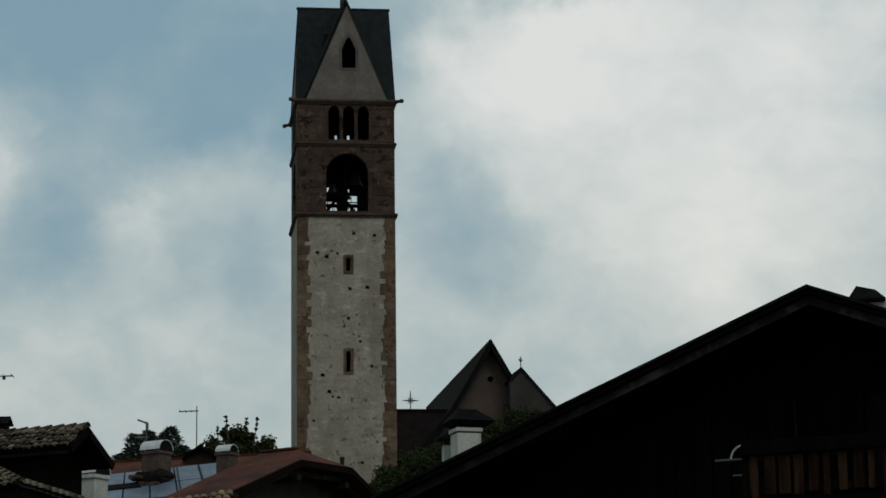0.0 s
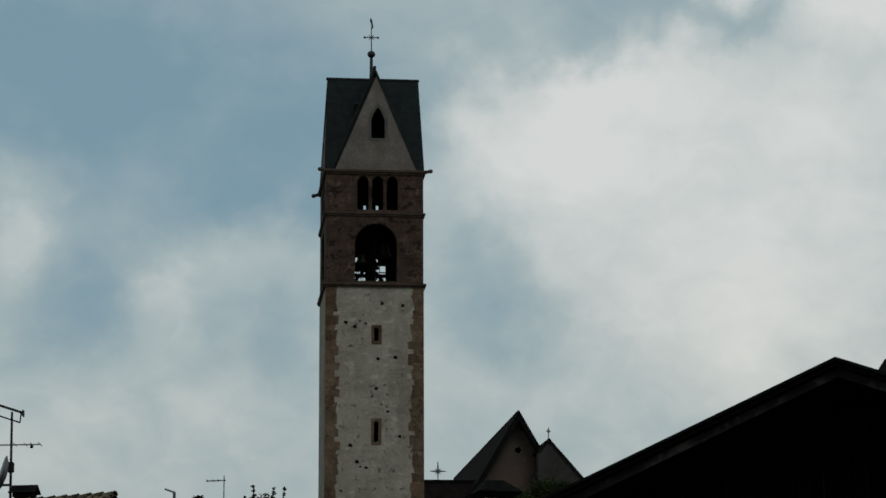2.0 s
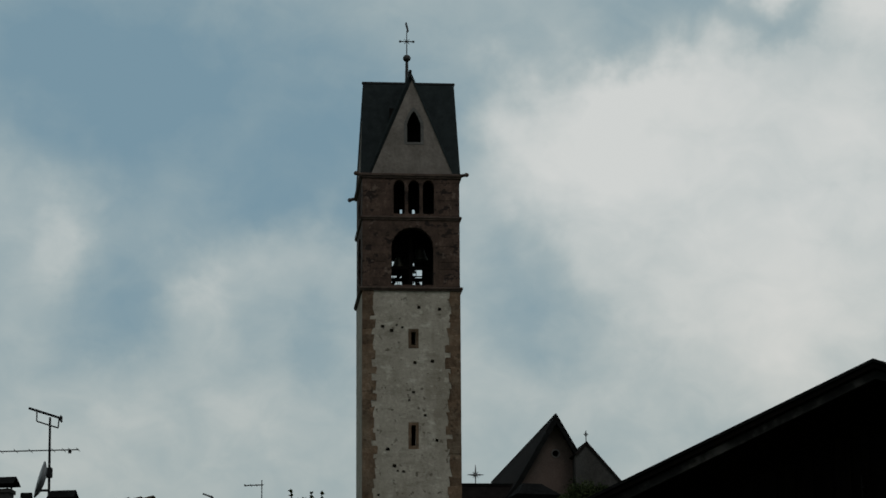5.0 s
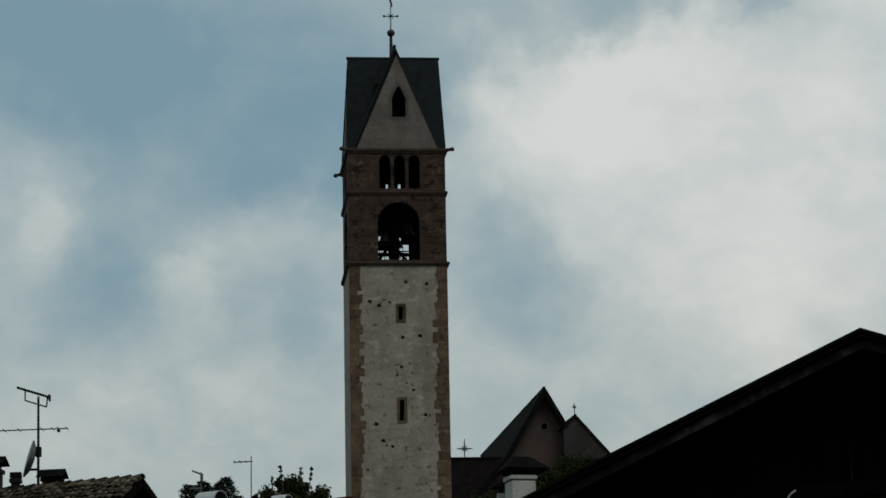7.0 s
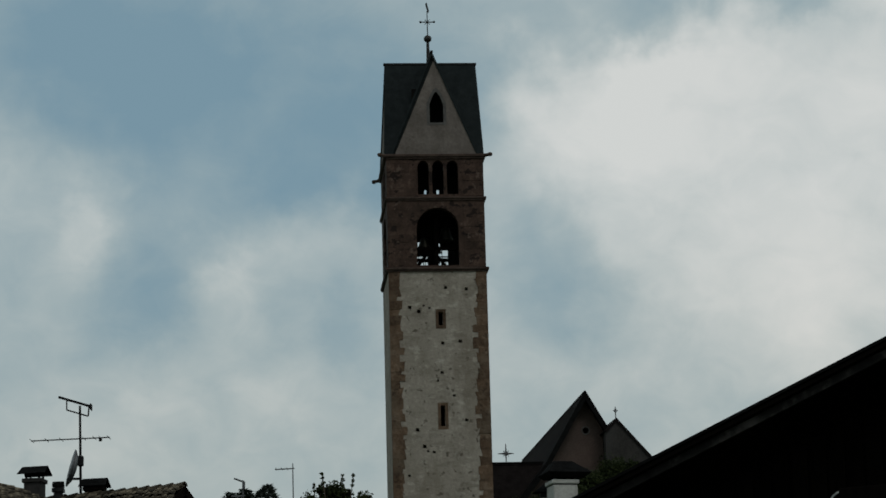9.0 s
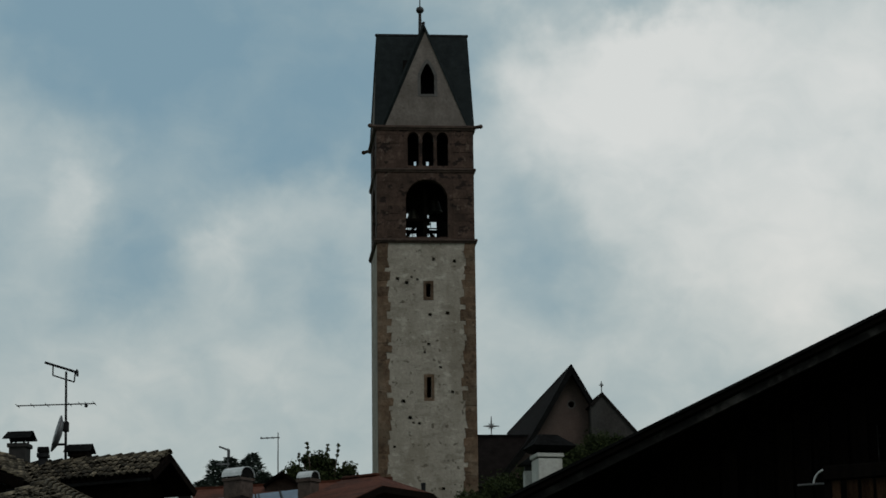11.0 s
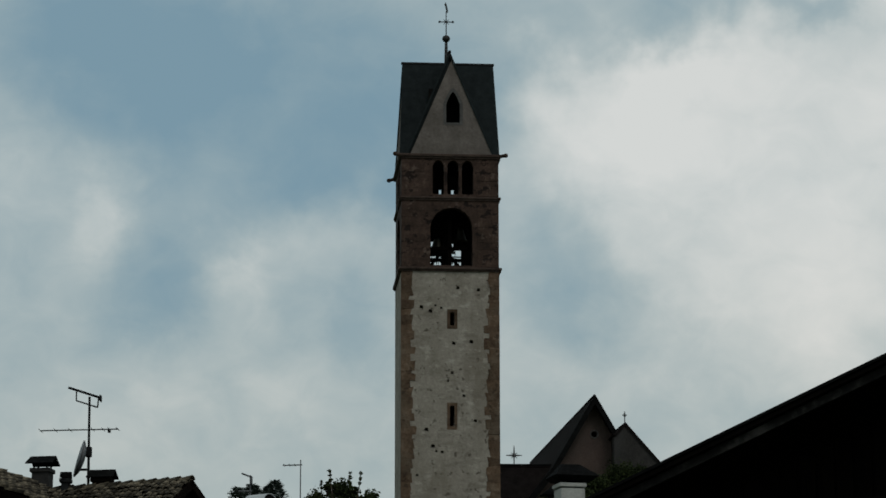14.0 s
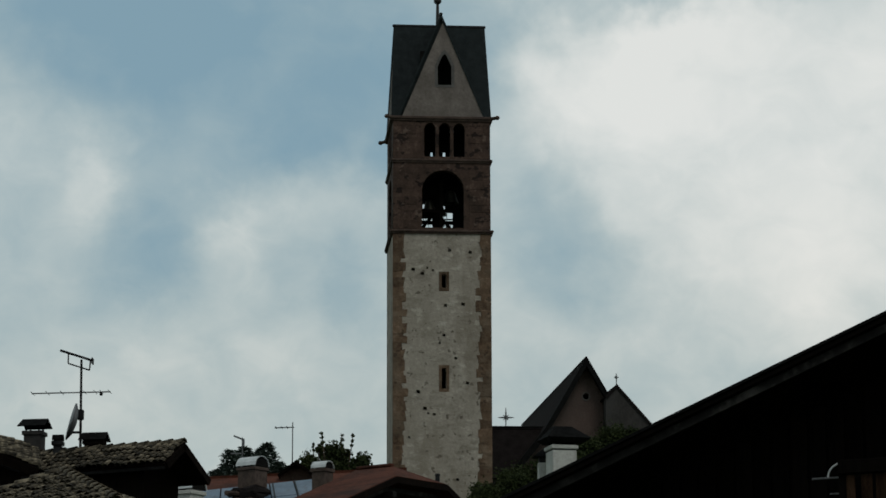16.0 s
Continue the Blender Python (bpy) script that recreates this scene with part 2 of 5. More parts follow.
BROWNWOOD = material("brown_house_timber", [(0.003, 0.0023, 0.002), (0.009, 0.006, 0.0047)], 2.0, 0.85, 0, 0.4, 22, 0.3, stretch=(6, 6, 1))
# mossy clay; the wide contrast also stands for highlights and shadows among tiles
TILE = material("mossy_clay_tile", [(0.014, 0.012, 0.009), (0.066, 0.054, 0.037), (0.2, 0.165, 0.118)], 2.6, 0.92, 0, 0.9, 14, 0.75, 0.75, (0.022, 0.02, 0.014))
OCHRE_TILE = material("ochre_clay_tile", [(0.05, 0.035, 0.022), (0.11, 0.082, 0.05), (0.21, 0.165, 0.105)], 3.0, 0.9, 0, 0.5, 25, 0.4, 0.4, (0.07, 0.055, 0.04))
RED_TILE = material("red_brown_roofing", [(0.028, 0.0085, 0.0042), (0.052, 0.0158, 0.0085), (0.074, 0.025, 0.0145)], 1.0, 0.95, 0, 0.6, 7, 0.2, 0.9, (0.014, 0.0075, 0.006))
BLUEMETAL = material("blue_grey_panel", [(0.032, 0.058, 0.096), (0.085, 0.128, 0.178)], 0.8, 0.55, 0.0, 0.1, 5, 0.35, 0.5, (0.12, 0.15, 0.19), spots=((0.9, 0.58, 0.64, 0.6, (0.03, 0.04, 0.055), (3, 0.6, 1)),))
SHEET = material("pale_sheet_metal", [(0.36, 0.37, 0.37), (0.52, 0.53, 0.53)], 2, 0.5, 0.3, 0.1, 10)
DARKMETAL = material("dark_sheet_metal", [(0.012, 0.012, 0.013), (0.03, 0.03, 0.03)], 3, 0.6, 0.4, 0.1, 10)
WHITEWALL = material("white_plaster_coat", [(0.3, 0.295, 0.272), (0.46, 0.455, 0.425)], 1.5, 0.9, 0, 0.3, 15, 0, 0.4, (0.25, 0.24, 0.22))
GREYWALL = material("grey_plaster_coat", [(0.05, 0.047, 0.044), (0.1, 0.095, 0.09)], 2, 0.9, 0, 0.6, 9, 0, 0.6, (0.07, 0.065, 0.06))
DIM_WALL = material("brownish_house_plaster", [(0.022, 0.018, 0.015), (0.048, 0.04, 0.034)], 1.5, 0.92, 0, 0.5, 8, 0, 0.6, (0.03, 0.024, 0.02))
BROWNCOAT = material("brown_stained_render", [(0.04, 0.028, 0.023), (0.085, 0.062, 0.052)], 3, 0.92, 0, 0.8, 9, 0, 0.7, (0.03, 0.024, 0.021))
SHADEWALL = material("unseen_block_plaster", [(0.10, 0.095, 0.09), (0.16, 0.155, 0.15)], 1.0, 0.9, 0, 0.3, 8)
ALU = material("aluminium_tube", [(0.07, 0.07, 0.074), (0.12, 0.12, 0.12)], 5, 0.5, 0.6, 0.1)
DISH = material("grey_dish", [(0.06, 0.063, 0.068), (0.1, 0.104, 0.11)], 3, 0.55, 0.1, 0.05)
LEAF = material("bush_leaf", [(0.008, 0.013, 0.004), (0.02, 0.028, 0.008), (0.038, 0.046, 0.015)], 1.2, 0.9, 0, 0.1, 8)
# needle green paled to grey; the haze of distance is put into the colour
NEEDLE = material("hazed_conifer_needles", [(0.075, 0.098, 0.084), (0.105, 0.125, 0.108)], 0.6, 0.8, 0, 0.1, 4)
BARK = material("bark", [(0.03, 0.022, 0.015), (0.07, 0.052, 0.038)], 4, 0.9, 0, 0.5)
GROUND = material("hillside_meadow", [(0.03, 0.05, 0.018), (0.06, 0.085, 0.032)], 0.05, 0.95, 0, 0.4, 2, 0, 0.5, (0.07, 0.06, 0.045))
# near-black that puts the shade of closed interiors into the colour
BLACK = material("interior_shade", [(0.006, 0.006, 0.006), (0.012, 0.011, 0.01)], 2, 0.9, 0, 0)


# ---- building helpers ----
def mesh_of(name, verts, faces, mat):
    me = bpy.data.meshes.new(name)
    me.from_pydata([tuple(v) for v in verts], [], faces)
    me.materials.append(mat)
    me.validate()
    bm = bmesh.new()
    bm.from_mesh(me)
    bmesh.ops.recalc_face_normals(bm, faces=bm.faces)
    bm.to_mesh(me)
    bm.free()
    return me


def put(name, me, parent=None, m=None, label=""):
    ob = new(name, me)
    ob.parent = parent
    if m is not None:
        ob.matrix_local = m if isinstance(m, Matrix) else Matrix.Translation(m)
    return tagged(ob, label)


def part(name, bm, mat, parent, label="", smooth=False):
    me = bpy.data.meshes.new(name)
    bmesh.ops.recalc_face_normals(bm, faces=bm.faces)
    for f in bm.faces:
        f.smooth = smooth
    bm.to_mesh(me)
    bm.free()
    me.materials.append(mat)
    return put(name, me, parent, None, label)


def thing(name, m, label, category, group="", kind=""):
    ob = new(name)
    ob.matrix_world = m
    return tagged(ob, label, category, group, kind)


def box(bm, x0, x1, y0, y1, z0, z1, bevel=0.0):
    r = bmesh.ops.create_cube(bm, size=1.0, matrix=Matrix.Translation(((x0 + x1) / 2, (y0 + y1) / 2, (z0 + z1) / 2)) @ Matrix.Diagonal((abs(x1 - x0), abs(y1 - y0), abs(z1 - z0), 1)))
    if bevel:
        edges = {e for v in r["verts"] for e in v.link_edges}
        bmesh.ops.bevel(bm, geom=list(edges), offset=bevel, segments=1, affect="EDGES")
    return bm


def boxed(*a, bevel=0.0):
    return box(bmesh.new(), *a, bevel=bevel)


def rod(bm, a, b, r0, r1=None, sides=8):
    """A tapered rod from a to b."""
    a, b = Vector(a), Vector(b)
    d = b - a
    bmesh.ops.create_cone(bm, cap_ends=True, segments=sides, radius1=r0, radius2=r0 if r1 is None else r1, depth=d.length,
                          matrix=Matrix.Translation((a + b) / 2) @ d.to_track_quat("Z", "Y").to_matrix().to_4x4())
    return bm


def ball(bm, c, r, squash=1.0, seg=16):
    bmesh.ops.create_uvsphere(bm, u_segments=seg, v_segments=seg // 2, radius=r, matrix=Matrix.Translation(c) @ Matrix.Diagonal((1, 1, squash, 1)))
    return bm


def lathe(bm, profile, c=(0, 0, 0), sides=20):
    rings = [[bm.verts.new((c[0] + r * math.cos(2 * math.pi * i / sides), c[1] + r * math.sin(2 * math.pi * i / sides), c[2] + z)) for i in range(sides)] for r, z in profile]
    for lo, hi in zip(rings, rings[1:]):
        for i in range(sides):
            bm.faces.new((lo[i], lo[(i + 1) % sides], hi[(i + 1) % sides], hi[i]))
    bm.faces.new(rings[0][::-1])
    bm.faces.new(rings[-1])
    return bm


def slab(name, a, b, c, d, thick, mat, parent=None, label=""):
    """A plate whose upper face is a, b, c, d, thickened downwards."""
    a, b, c, d = (Vector(v) for v in (a, b, c, d))
    n = (b - a).cross(d - a).normalized()
    if n.z < 0:
        n = -n
    top = [a, b, c, d]
    vs = top + [v - n * thick for v in top]
    faces = [(0, 1, 2, 3), (7, 6, 5, 4)] + [(i, i + 4, (i + 1) % 4 + 4, (i + 1) % 4) for i in range(4)]
    return put(name, mesh_of(name, vs, faces, mat), parent, None, label)


def sheet(name, pts, drop, mat, parent=None, label=""):
    """A plate over any outline, thickened straight down."""
    n = len(pts)
    vs = [Vector(p) for p in pts] + [Vector(p) - Vector((0, 0, drop)) for p in pts]
    fs = [tuple(range(n)), tuple(range(2 * n - 1, n - 1, -1))] + [(k, (k + 1) % n, (k + 1) % n + n, k + n) for k in range(n)]
    return put(name, mesh_of(name, vs, fs, mat), parent, None, label)


def wall_plate(name, outline, holes, thick, mat, parent, m, label=""):
    """An upright plate in the x-z plane with openings cut through it; it reaches from y = 0 to y = thick."""
    cu = bpy.data.curves.new(name, "CURVE")
    cu.dimensions, cu.fill_mode, cu.extrude = "2D", "BOTH", thick / 2
    for loop in (outline, *holes):
        sp = cu.splines.new("POLY")
        sp.points.add(len(loop) - 1)
        for p, (x, z) in zip(sp.points, loop):
            p.co = (x, z, 0, 1)
        sp.use_cyclic_u = True
    tmp = bpy.data.objects.new(name, cu)
    me = bpy.data.meshes.new_from_object(tmp)
    bpy.data.objects.remove(tmp)
    bpy.data.curves.remove(cu)
    me.transform(Matrix.Translation((0, thick / 2, 0)) @ Matrix.Rotation(radians(90), 4, "X"))
    me.materials.clear()
    me.materials.append(mat)
    return put(name, me, parent, m, label)


def rect(x0, x1, z0, z1):
    return [(x0, z0), (x1, z0), (x1, z1), (x0, z1)]


def arch(x0, x1, z0, spring, top, steps=10, point=False):
    c, h = (x0 + x1) / 2, (x1 - x0) / 2
    pts = [(x0, z0), (x1, z0)]
    for i in range(steps + 1):
        a = math.pi * i / steps
        k = math.sin(a) if not point else (1 - abs(math.cos(a)) ** 1.5)
        pts.append((c + h * math.cos(a), spring + (top - spring) * k))
    return pts


def half_round_tile(length, width, mat):
    """A barrel tile, convex side up, lying along y, its lower end raised."""
    vs, n = [], 5
    for y, lift, k in ((0.0, 0.035, 1.0), (length, 0.0, 0.82)):
        for rr in (1.0, 0.78):
            for i in range(n):
                a = math.pi * i / (n - 1)
                vs.append((-math.cos(a) * width / 2 * k * rr, y, lift + math.sin(a) * width * 0.42 * k * rr))
    f = []
    for i in range(n - 1):
        f += [(i, i + 1, 2 * n + i + 1, 2 * n + i), (n + i + 1, n + i, 3 * n + i, 3 * n + i + 1), (i + 1, i, n + i, n + i + 1)]
    f += [(0, 2 * n, 3 * n, n), (n - 1, 2 * n - 1, 4 * n - 1, 3 * n - 1)]
    return mesh_of("roof_tile", vs, f, mat)


def lay_tiles(parent, eave, along, up, width, rise, mat, pitch=0.21, row=0.3, keep=None, seed=1, name="roof_tile"):
    """Rows of barrel tiles on a slope: eave is a corner, along the eave's direction, up the way up the slope."""
    rng = random.Random(seed)
    me = half_round_tile(row * 1.35, pitch * 1.02, mat)
    along, up = Vector(along).normalized(), Vector(up).normalized()
    nrm = along.cross(up).normalized()
    if nrm.z < 0:
        nrm = -nrm
    base = Matrix((along, up, nrm)).transposed().to_4x4()
    for j in range(int(rise / row)):
        for i in range(int(width / pitch)):
            x, y = (i + 0.5) * pitch, j * row
            if keep and not keep(x / width, (y + row * 0.5) / rise):
                continue
            p = Vector(eave) + along * (x + rng.uniform(-0.015, 0.015)) + up * (y - 0.04 + rng.uniform(-0.03, 0.03)) + nrm * (0.005 + rng.uniform(0, 0.04))
            put(name, me, parent, Matrix.Translation(p) @ base @ pose(0, 0, 0, rng.uniform(-4, 4), rng.uniform(-9, 9), rng.uniform(-7, 7)))


# ---- ground ----
def hill(x, y):
    """Height of the ground: level by the street, rising to the church terrace."""
    s = min(max((y - 25) / 125, 0), 1)
    h = 16.5 * s * s * (3 - 2 * s)
    if y > 185:
        h += min((y - 185) * 0.03, 9.0)
    return h


def ground():
    xs = [-2500, -800, -300, -120, -60, -30, -15, 0, 15, 30, 60, 120, 300, 800, 2500]
    ys = [-1500, -400, -100, -40, -10, 0, 12, 25, 35, 45, 55, 65, 75, 85, 95, 105, 115, 125, 135, 145, 155, 170, 185, 220, 300, 400, 500, 900, 3000]
    vs = [(x, y, hill(x, y)) for y in ys for x in xs]
    n = len(xs)
    fs = [(j * n + i, j * n + i + 1, (j + 1) * n + i + 1, (j + 1) * n + i) for j in range(len(ys) - 1) for i in range(n - 1)]
    tagged(put("ground", mesh_of("ground", vs, fs, GROUND)), "grassy ground rising from the street to the church", "ground", kind="structure")


ground()


# ---- bell tower ----
TW = 2.96  # half width
EAVE = 2.68  # half width of each gable at its foot


def bell_tower():
    t = thing("bell_tower", pose(-4.93, 165.0, 0, 0, 0, 6.2), "tall square bell tower of grey plaster with brown stone belfry", "bell tower")
    rng = random.Random(5)
    base, low, midz, top, apex = 16.0, 37.55, 41.95, 44.6, 51.22
    # the four sides; each is built on its own axes, the outer face at y = 0
    for k in range(4):
        m = pose(0, TW, 0) @ pose(0, 0, 0, 0, 0, 90 * k) @ pose(0, -TW, 0)
        holes = []
        if k == 0:
            holes += [rect(-0.02, 0.26, 34.08, 34.9), rect(-0.03, 0.25, 27.95, 29.2)]
            spots = [(0.45, 36.4), (1.7, 36.3), (-1.75, 35.2), (-1.2, 34.95), (0.2, 33.0), (1.25, 33.1), (-0.15, 30.7), (0.8, 29.8), (-1.45, 27.75), (1.5, 28.3), (-1.05, 26.75), (-0.85, 26.45), (-0.5, 26.4), (-2.0, 25.0), (0.9, 22.5), (0.1, 31.2), (-0.9, 35.3), (-0.55, 35.15)]
            for x, z in spots:
                s = rng.uniform(0.065, 0.12)
                holes.append([(x - s, z - s * 0.8), (x + s * 1.1, z - s), (x + s, z + s * 0.7), (x - s * 0.7, z + s)])
        else:
            holes += [rect(-0.14, 0.14, 34.1, 34.9), rect(-0.14, 0.14, 28.0, 29.2)]
        w = TW if k % 2 == 0 else TW - 0.55
        shaft = wall_plate("shaft_wall", rect(-w, w, base, low), holes, 0.55, PLASTER, t, m, "grey lime plaster with putlog holes")
        for x0, x1, z0, z1 in ((-0.02, 0.26, 34.08, 34.9), (-0.03, 0.25, 27.95, 29.2)):
            if k == 0:
                g = 0.17
                wall_plate("slit_window_frame", rect(x0 - g, x1 + g, z0 - g * 1.2, z1 + g), [rect(x0, x1, z0, z1)], 0.12, QUOIN, t, m @ Matrix.Translation((0, -0.012, 0)), "tan stone window surround")
        bw = TW if k % 2 == 0 else TW - 0.5
        # belfry: one round arch below, three lights above
        belfry = wall_plate("belfry_wall", rect(-bw, bw, low, midz), [arch(-1.2, 1.36, 37.78, 40.1, 41.35, 14)], 0.5, PORPHYRY, t, m, "brown stone")
        lights = [arch(-1.06 + i * 0.89, -1.06 + i * 0.89 + 0.7, 42.2, 43.9, 44.32, 8) for i in range(3)]
        upper = wall_plate("upper_wall", rect(-bw, bw, midz, top), lights, 0.5, PORPHYRY, t, m, "brown stone")
        if k == 0:
            front_shaft, front_belfry, front_upper = shaft, belfry, upper
        # gable with pointed window
        pane = [arch(-0.22, 0.62, 46.72, 47.9, 48.72, 10, True)] if k == 0 else []
        # the gables lean in a little
        m0, m = m, m @ pose(0, 0, top) @ pose(0, 0, 0, -1.0 if k == 1 else -2.7) @ pose(0, 0, -top)
        wall_plate("gable_wall", [(-2.43, top + 0.05), (2.64, top + 0.05), (0.13, apex - 0.42)], pane, 0.1, GABLE_PLASTER, t, m @ Matrix.Translation((0, -0.04, 0)), "pale plastered gable")
        wall_plate("gable_backing", [(-EAVE + 0.03, top + 0.05), (EAVE - 0.03, top + 0.05), (0.0, apex - 0.1)], pane, 0.3, SLATE, t, m @ Matrix.Translation((0, 0.062, 0)))
        if k == 0:
            wall_plate("gable_window_frame", arch(-0.4, 0.8, 46.58, 47.95, 48.98, 10, True), pane, 0.06, GREYWALL, t, m @ Matrix.Translation((0, -0.06, 0)), "stone window surround")
        m = m0
        # added black panel stands for the darkness behind the gable window
        if k == 0:
            part("roof_bulkhead", boxed(-1.2, 1.2, 1.6, 1.68, 45.2, 49.3), BLACK, t)
        # columns between the lights
        for i in (0, 1):
            bm = bmesh.new()
            x = -1.06 + 0.7 + 0.095 + i * 0.89
            rod(bm, (x, 0.16, 42.25), (x, 0.16, 43.75), 0.1, 0.09, 10)
            box(bm, x - 0.12, x + 0.12, 0.08, 0.34, 43.72, 43.9)
            box(bm, x - 0.12, x + 0.12, 0.08, 0.34, 42.16, 42.3)
            ob = part("window_column", bm, GREYWALL, t, "grey stone colonnette")
            ob.matrix_local = m
    # roof: two ridges crossing, each slope from the crossing to the eaves
    for k in range(4):
        m = pose(0, TW, 0) @ pose(0, 0, 0, 0, 0, 90 * k) @ pose(0, -TW, 0)
        for s in (-1, 1):
            quad = [Vector((0, 0.02 if k == 1 else 0.2, apex)), Vector((0, TW, apex)), Vector((s * EAVE, TW - EAVE, top)), Vector((s * EAVE, -0.1, top))]
            n = (quad[1] - quad[0]).cross(quad[2] - quad[0]).normalized()
            n = n if n.z > 0 else -n
            vs = [v + n * 0.05 for v in quad] + [v - n * 0.07 for v in quad]
            put("roof_slope", mesh_of("roof_slope", vs, [(0, 1, 2, 3), (7, 6, 5, 4)] + [(i, (i + 1) % 4, (i + 1) % 4 + 4, i + 4) for i in range(4)], SLATE), t, m, "dark slate roof")
        bm = boxed(-0.09, 0.09, -0.04 if k == 1 else 0.14, TW, apex - 0.02, apex + 0.14, bevel=0.03)
        ob = part("ridge_cap", bm, DARKMETAL, t, "dark metal ridge")
        ob.matrix_local = m
    # string courses
    for z, over, h in ((low, 0.17, 0.17), (midz, 0.13, 0.16), (top, 0.17, 0.2)):
        for k in range(4):
            m = pose(0, TW, 0) @ pose(0, 0, 0, 0, 0, 90 * k) @ pose(0, -TW, 0)
            w = TW + over if k % 2 == 0 else TW - 0.002
            bm = boxed(-w, w, -over, 0.1, z - h * 0.45, z + h * 0.5, bevel=0.04)
            box(bm, -(w - 0.05), w - 0.05, -over * 0.55, 0.1, z - h * 0.9, z - h * 0.46)
            ob = part("string_course", bm, CORNICE, t, "projecting dark stone course")
            ob.matrix_local = m
    # water spouts at the corners
    for sx, sy in ((-1, 0), (1, 0), (-1, 1), (1, 1)):
        p = Vector((sx * TW, TW + (TW if sy else -TW), top))
        d = Vector((sx, 1 if sy else -1, -0.05)).normalized()
        bm = bmesh.new()
        rod(bm, p - d * 0.2, p + d * 0.55, 0.13, 0.1, 8)
        ball(bm, p + d * 0.58, 0.15, 0.9, 10)
        part("water_spout", bm, CORNICE, t, "carved stone spout")
    # corner quoins, long and short in turn
    z = base + 0.2
    i = 0
    while z < low - 0.35:
        h = rng.uniform(0.26, 0.62)
        for sx in (-1, 1):
            for sy in (0, 1):
                if sy and z < 22:
                    continue
                lx, ly = ((0.74, 0.1) if (i + (sx > 0)) % 2 else (0.62, 0.14))
                lx += rng.uniform(-0.14, 0.12)
                x0, x1 = (-TW - 0.015, -TW + lx) if sx < 0 else (TW - lx, TW + 0.015)
                y0, y1 = (-0.015, ly) if not sy else (2 * TW - ly, 2 * TW + 0.015)
                bm = boxed(x0, x1, y0 - (0 if sy else rng.uniform(0, 0.03)), y1, z - 0.05, z + h + 0.05, bevel=0.018)
                for v in bm.verts:
                    edge = abs(v.co.x) < TW - 0.2
                    v.co += Vector((rng.uniform(-0.11, 0.09) if edge else 0, 0, rng.uniform(-0.06, 0.06)))
                part("quoin", bm, QUOIN, t if sy else front_shaft)
        z += h
        i += 1
    # stone blocks in the belfry stages
    for z0, z1, gap in ((low + 0.12, midz - 0.15, (-1.5, 1.66)), (midz + 0.12, top - 0.22, (-1.3, 1.62))):
        z = z0
        while z < z1 - 0.2:
            h = min(rng.uniform(0.38, 0.62), z1 - z)
            for a, b in ((-TW - 0.004, gap[0]), (gap[1], TW + 0.004)):
                x = a
                while x < b - 0.15:
                    w = min(rng.uniform(0.45, 0.95), b - x)
                    if b - x - w < 0.2:
                        w = b - x
                    part("stone_block", boxed(x + 0.008, x + w - 0.008, -rng.uniform(0.006, 0.03), 0.2, z + 0.008, z + h - 0.008, bevel=0.012), PORPHYRY, front_belfry if z0 < midz else front_upper)
                    x += w
            z += h
    # arch stones
    for i in range(11):
        a0, a1 = math.pi * i / 11 + 0.012, math.pi * (i + 1) / 11 - 0.012
        vs = []
        for y in (-0.03, 0.2):
            for r0, r1, a in ((1.28, 1.25, a0), (1.56, 1.5, a0), (1.56, 1.5, a1), (1.28, 1.25, a1)):
                vs.append((0.08 + r0 * math.cos(a), y, 40.1 + r1 * math.sin(a)))
        put("arch_stone", mesh_of("arch_stone", vs, [(0, 1, 2, 3), (7, 6, 5, 4), (0, 4, 5, 1), (1, 5, 6, 2), (2, 6, 7, 3), (3, 7, 4, 0)], PORPHYRY), front_belfry)
    # floors close the shaft; their black puts the inner shade into the colour
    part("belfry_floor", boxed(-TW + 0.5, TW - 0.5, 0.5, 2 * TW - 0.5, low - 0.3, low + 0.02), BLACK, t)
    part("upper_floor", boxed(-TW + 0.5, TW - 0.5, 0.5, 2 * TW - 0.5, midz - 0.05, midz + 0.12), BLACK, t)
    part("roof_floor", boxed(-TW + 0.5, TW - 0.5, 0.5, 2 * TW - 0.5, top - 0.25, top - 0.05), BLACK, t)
    # ball, cross and vane
    bm = rod(bmesh.new(), (0, TW, apex - 0.2), (0, TW, 52.75), 0.13, 0.09, 10)
    part("finial_rod", bm, IRON, t)
    part("finial_ball", ball(bmesh.new(), (0, TW, 52.95), 0.25, 0.92), IRON, t, "dark metal ball", True)
    bm = bmesh.new()
    rod(bm, (0, TW, 53.1), (0, TW, 54.75), 0.04, 0.03, 6)
    rod(bm, (-0.42, TW, 54.05), (0.42, TW, 54.05), 0.035, 0.035, 6)
    for p in ((-0.42, TW, 54.05), (0.42, TW, 54.05)):
        ball(bm, p, 0.08, 1.0, 8)
    for s in (-1, 1):
        rod(bm, (s * 0.16, TW, 53.89), (-s * 0.16, TW, 54.21), 0.02, 0.02, 5)
    part("iron_cross", bm, IRON, t, "thin iron cross")
    vs = [(-0.1, TW, 55.2), (0.06, TW, 54.6), (0.13, TW, 54.75), (0.02, TW, 55.25), (-0.04, TW, 55.35)]
    vs = [(x, y - 0.015, z) for x, y, z in vs] + [(x, y + 0.015, z) for x, y, z in vs]
    put("weather_vane", mesh_of("weather_vane", vs, [(0, 1, 2, 3, 4), (9, 8, 7, 6, 5)] + [(i, (i + 1) % 5, (i + 1) % 5 + 5, i + 5) for i in range(5)], IRON), t)
    return t


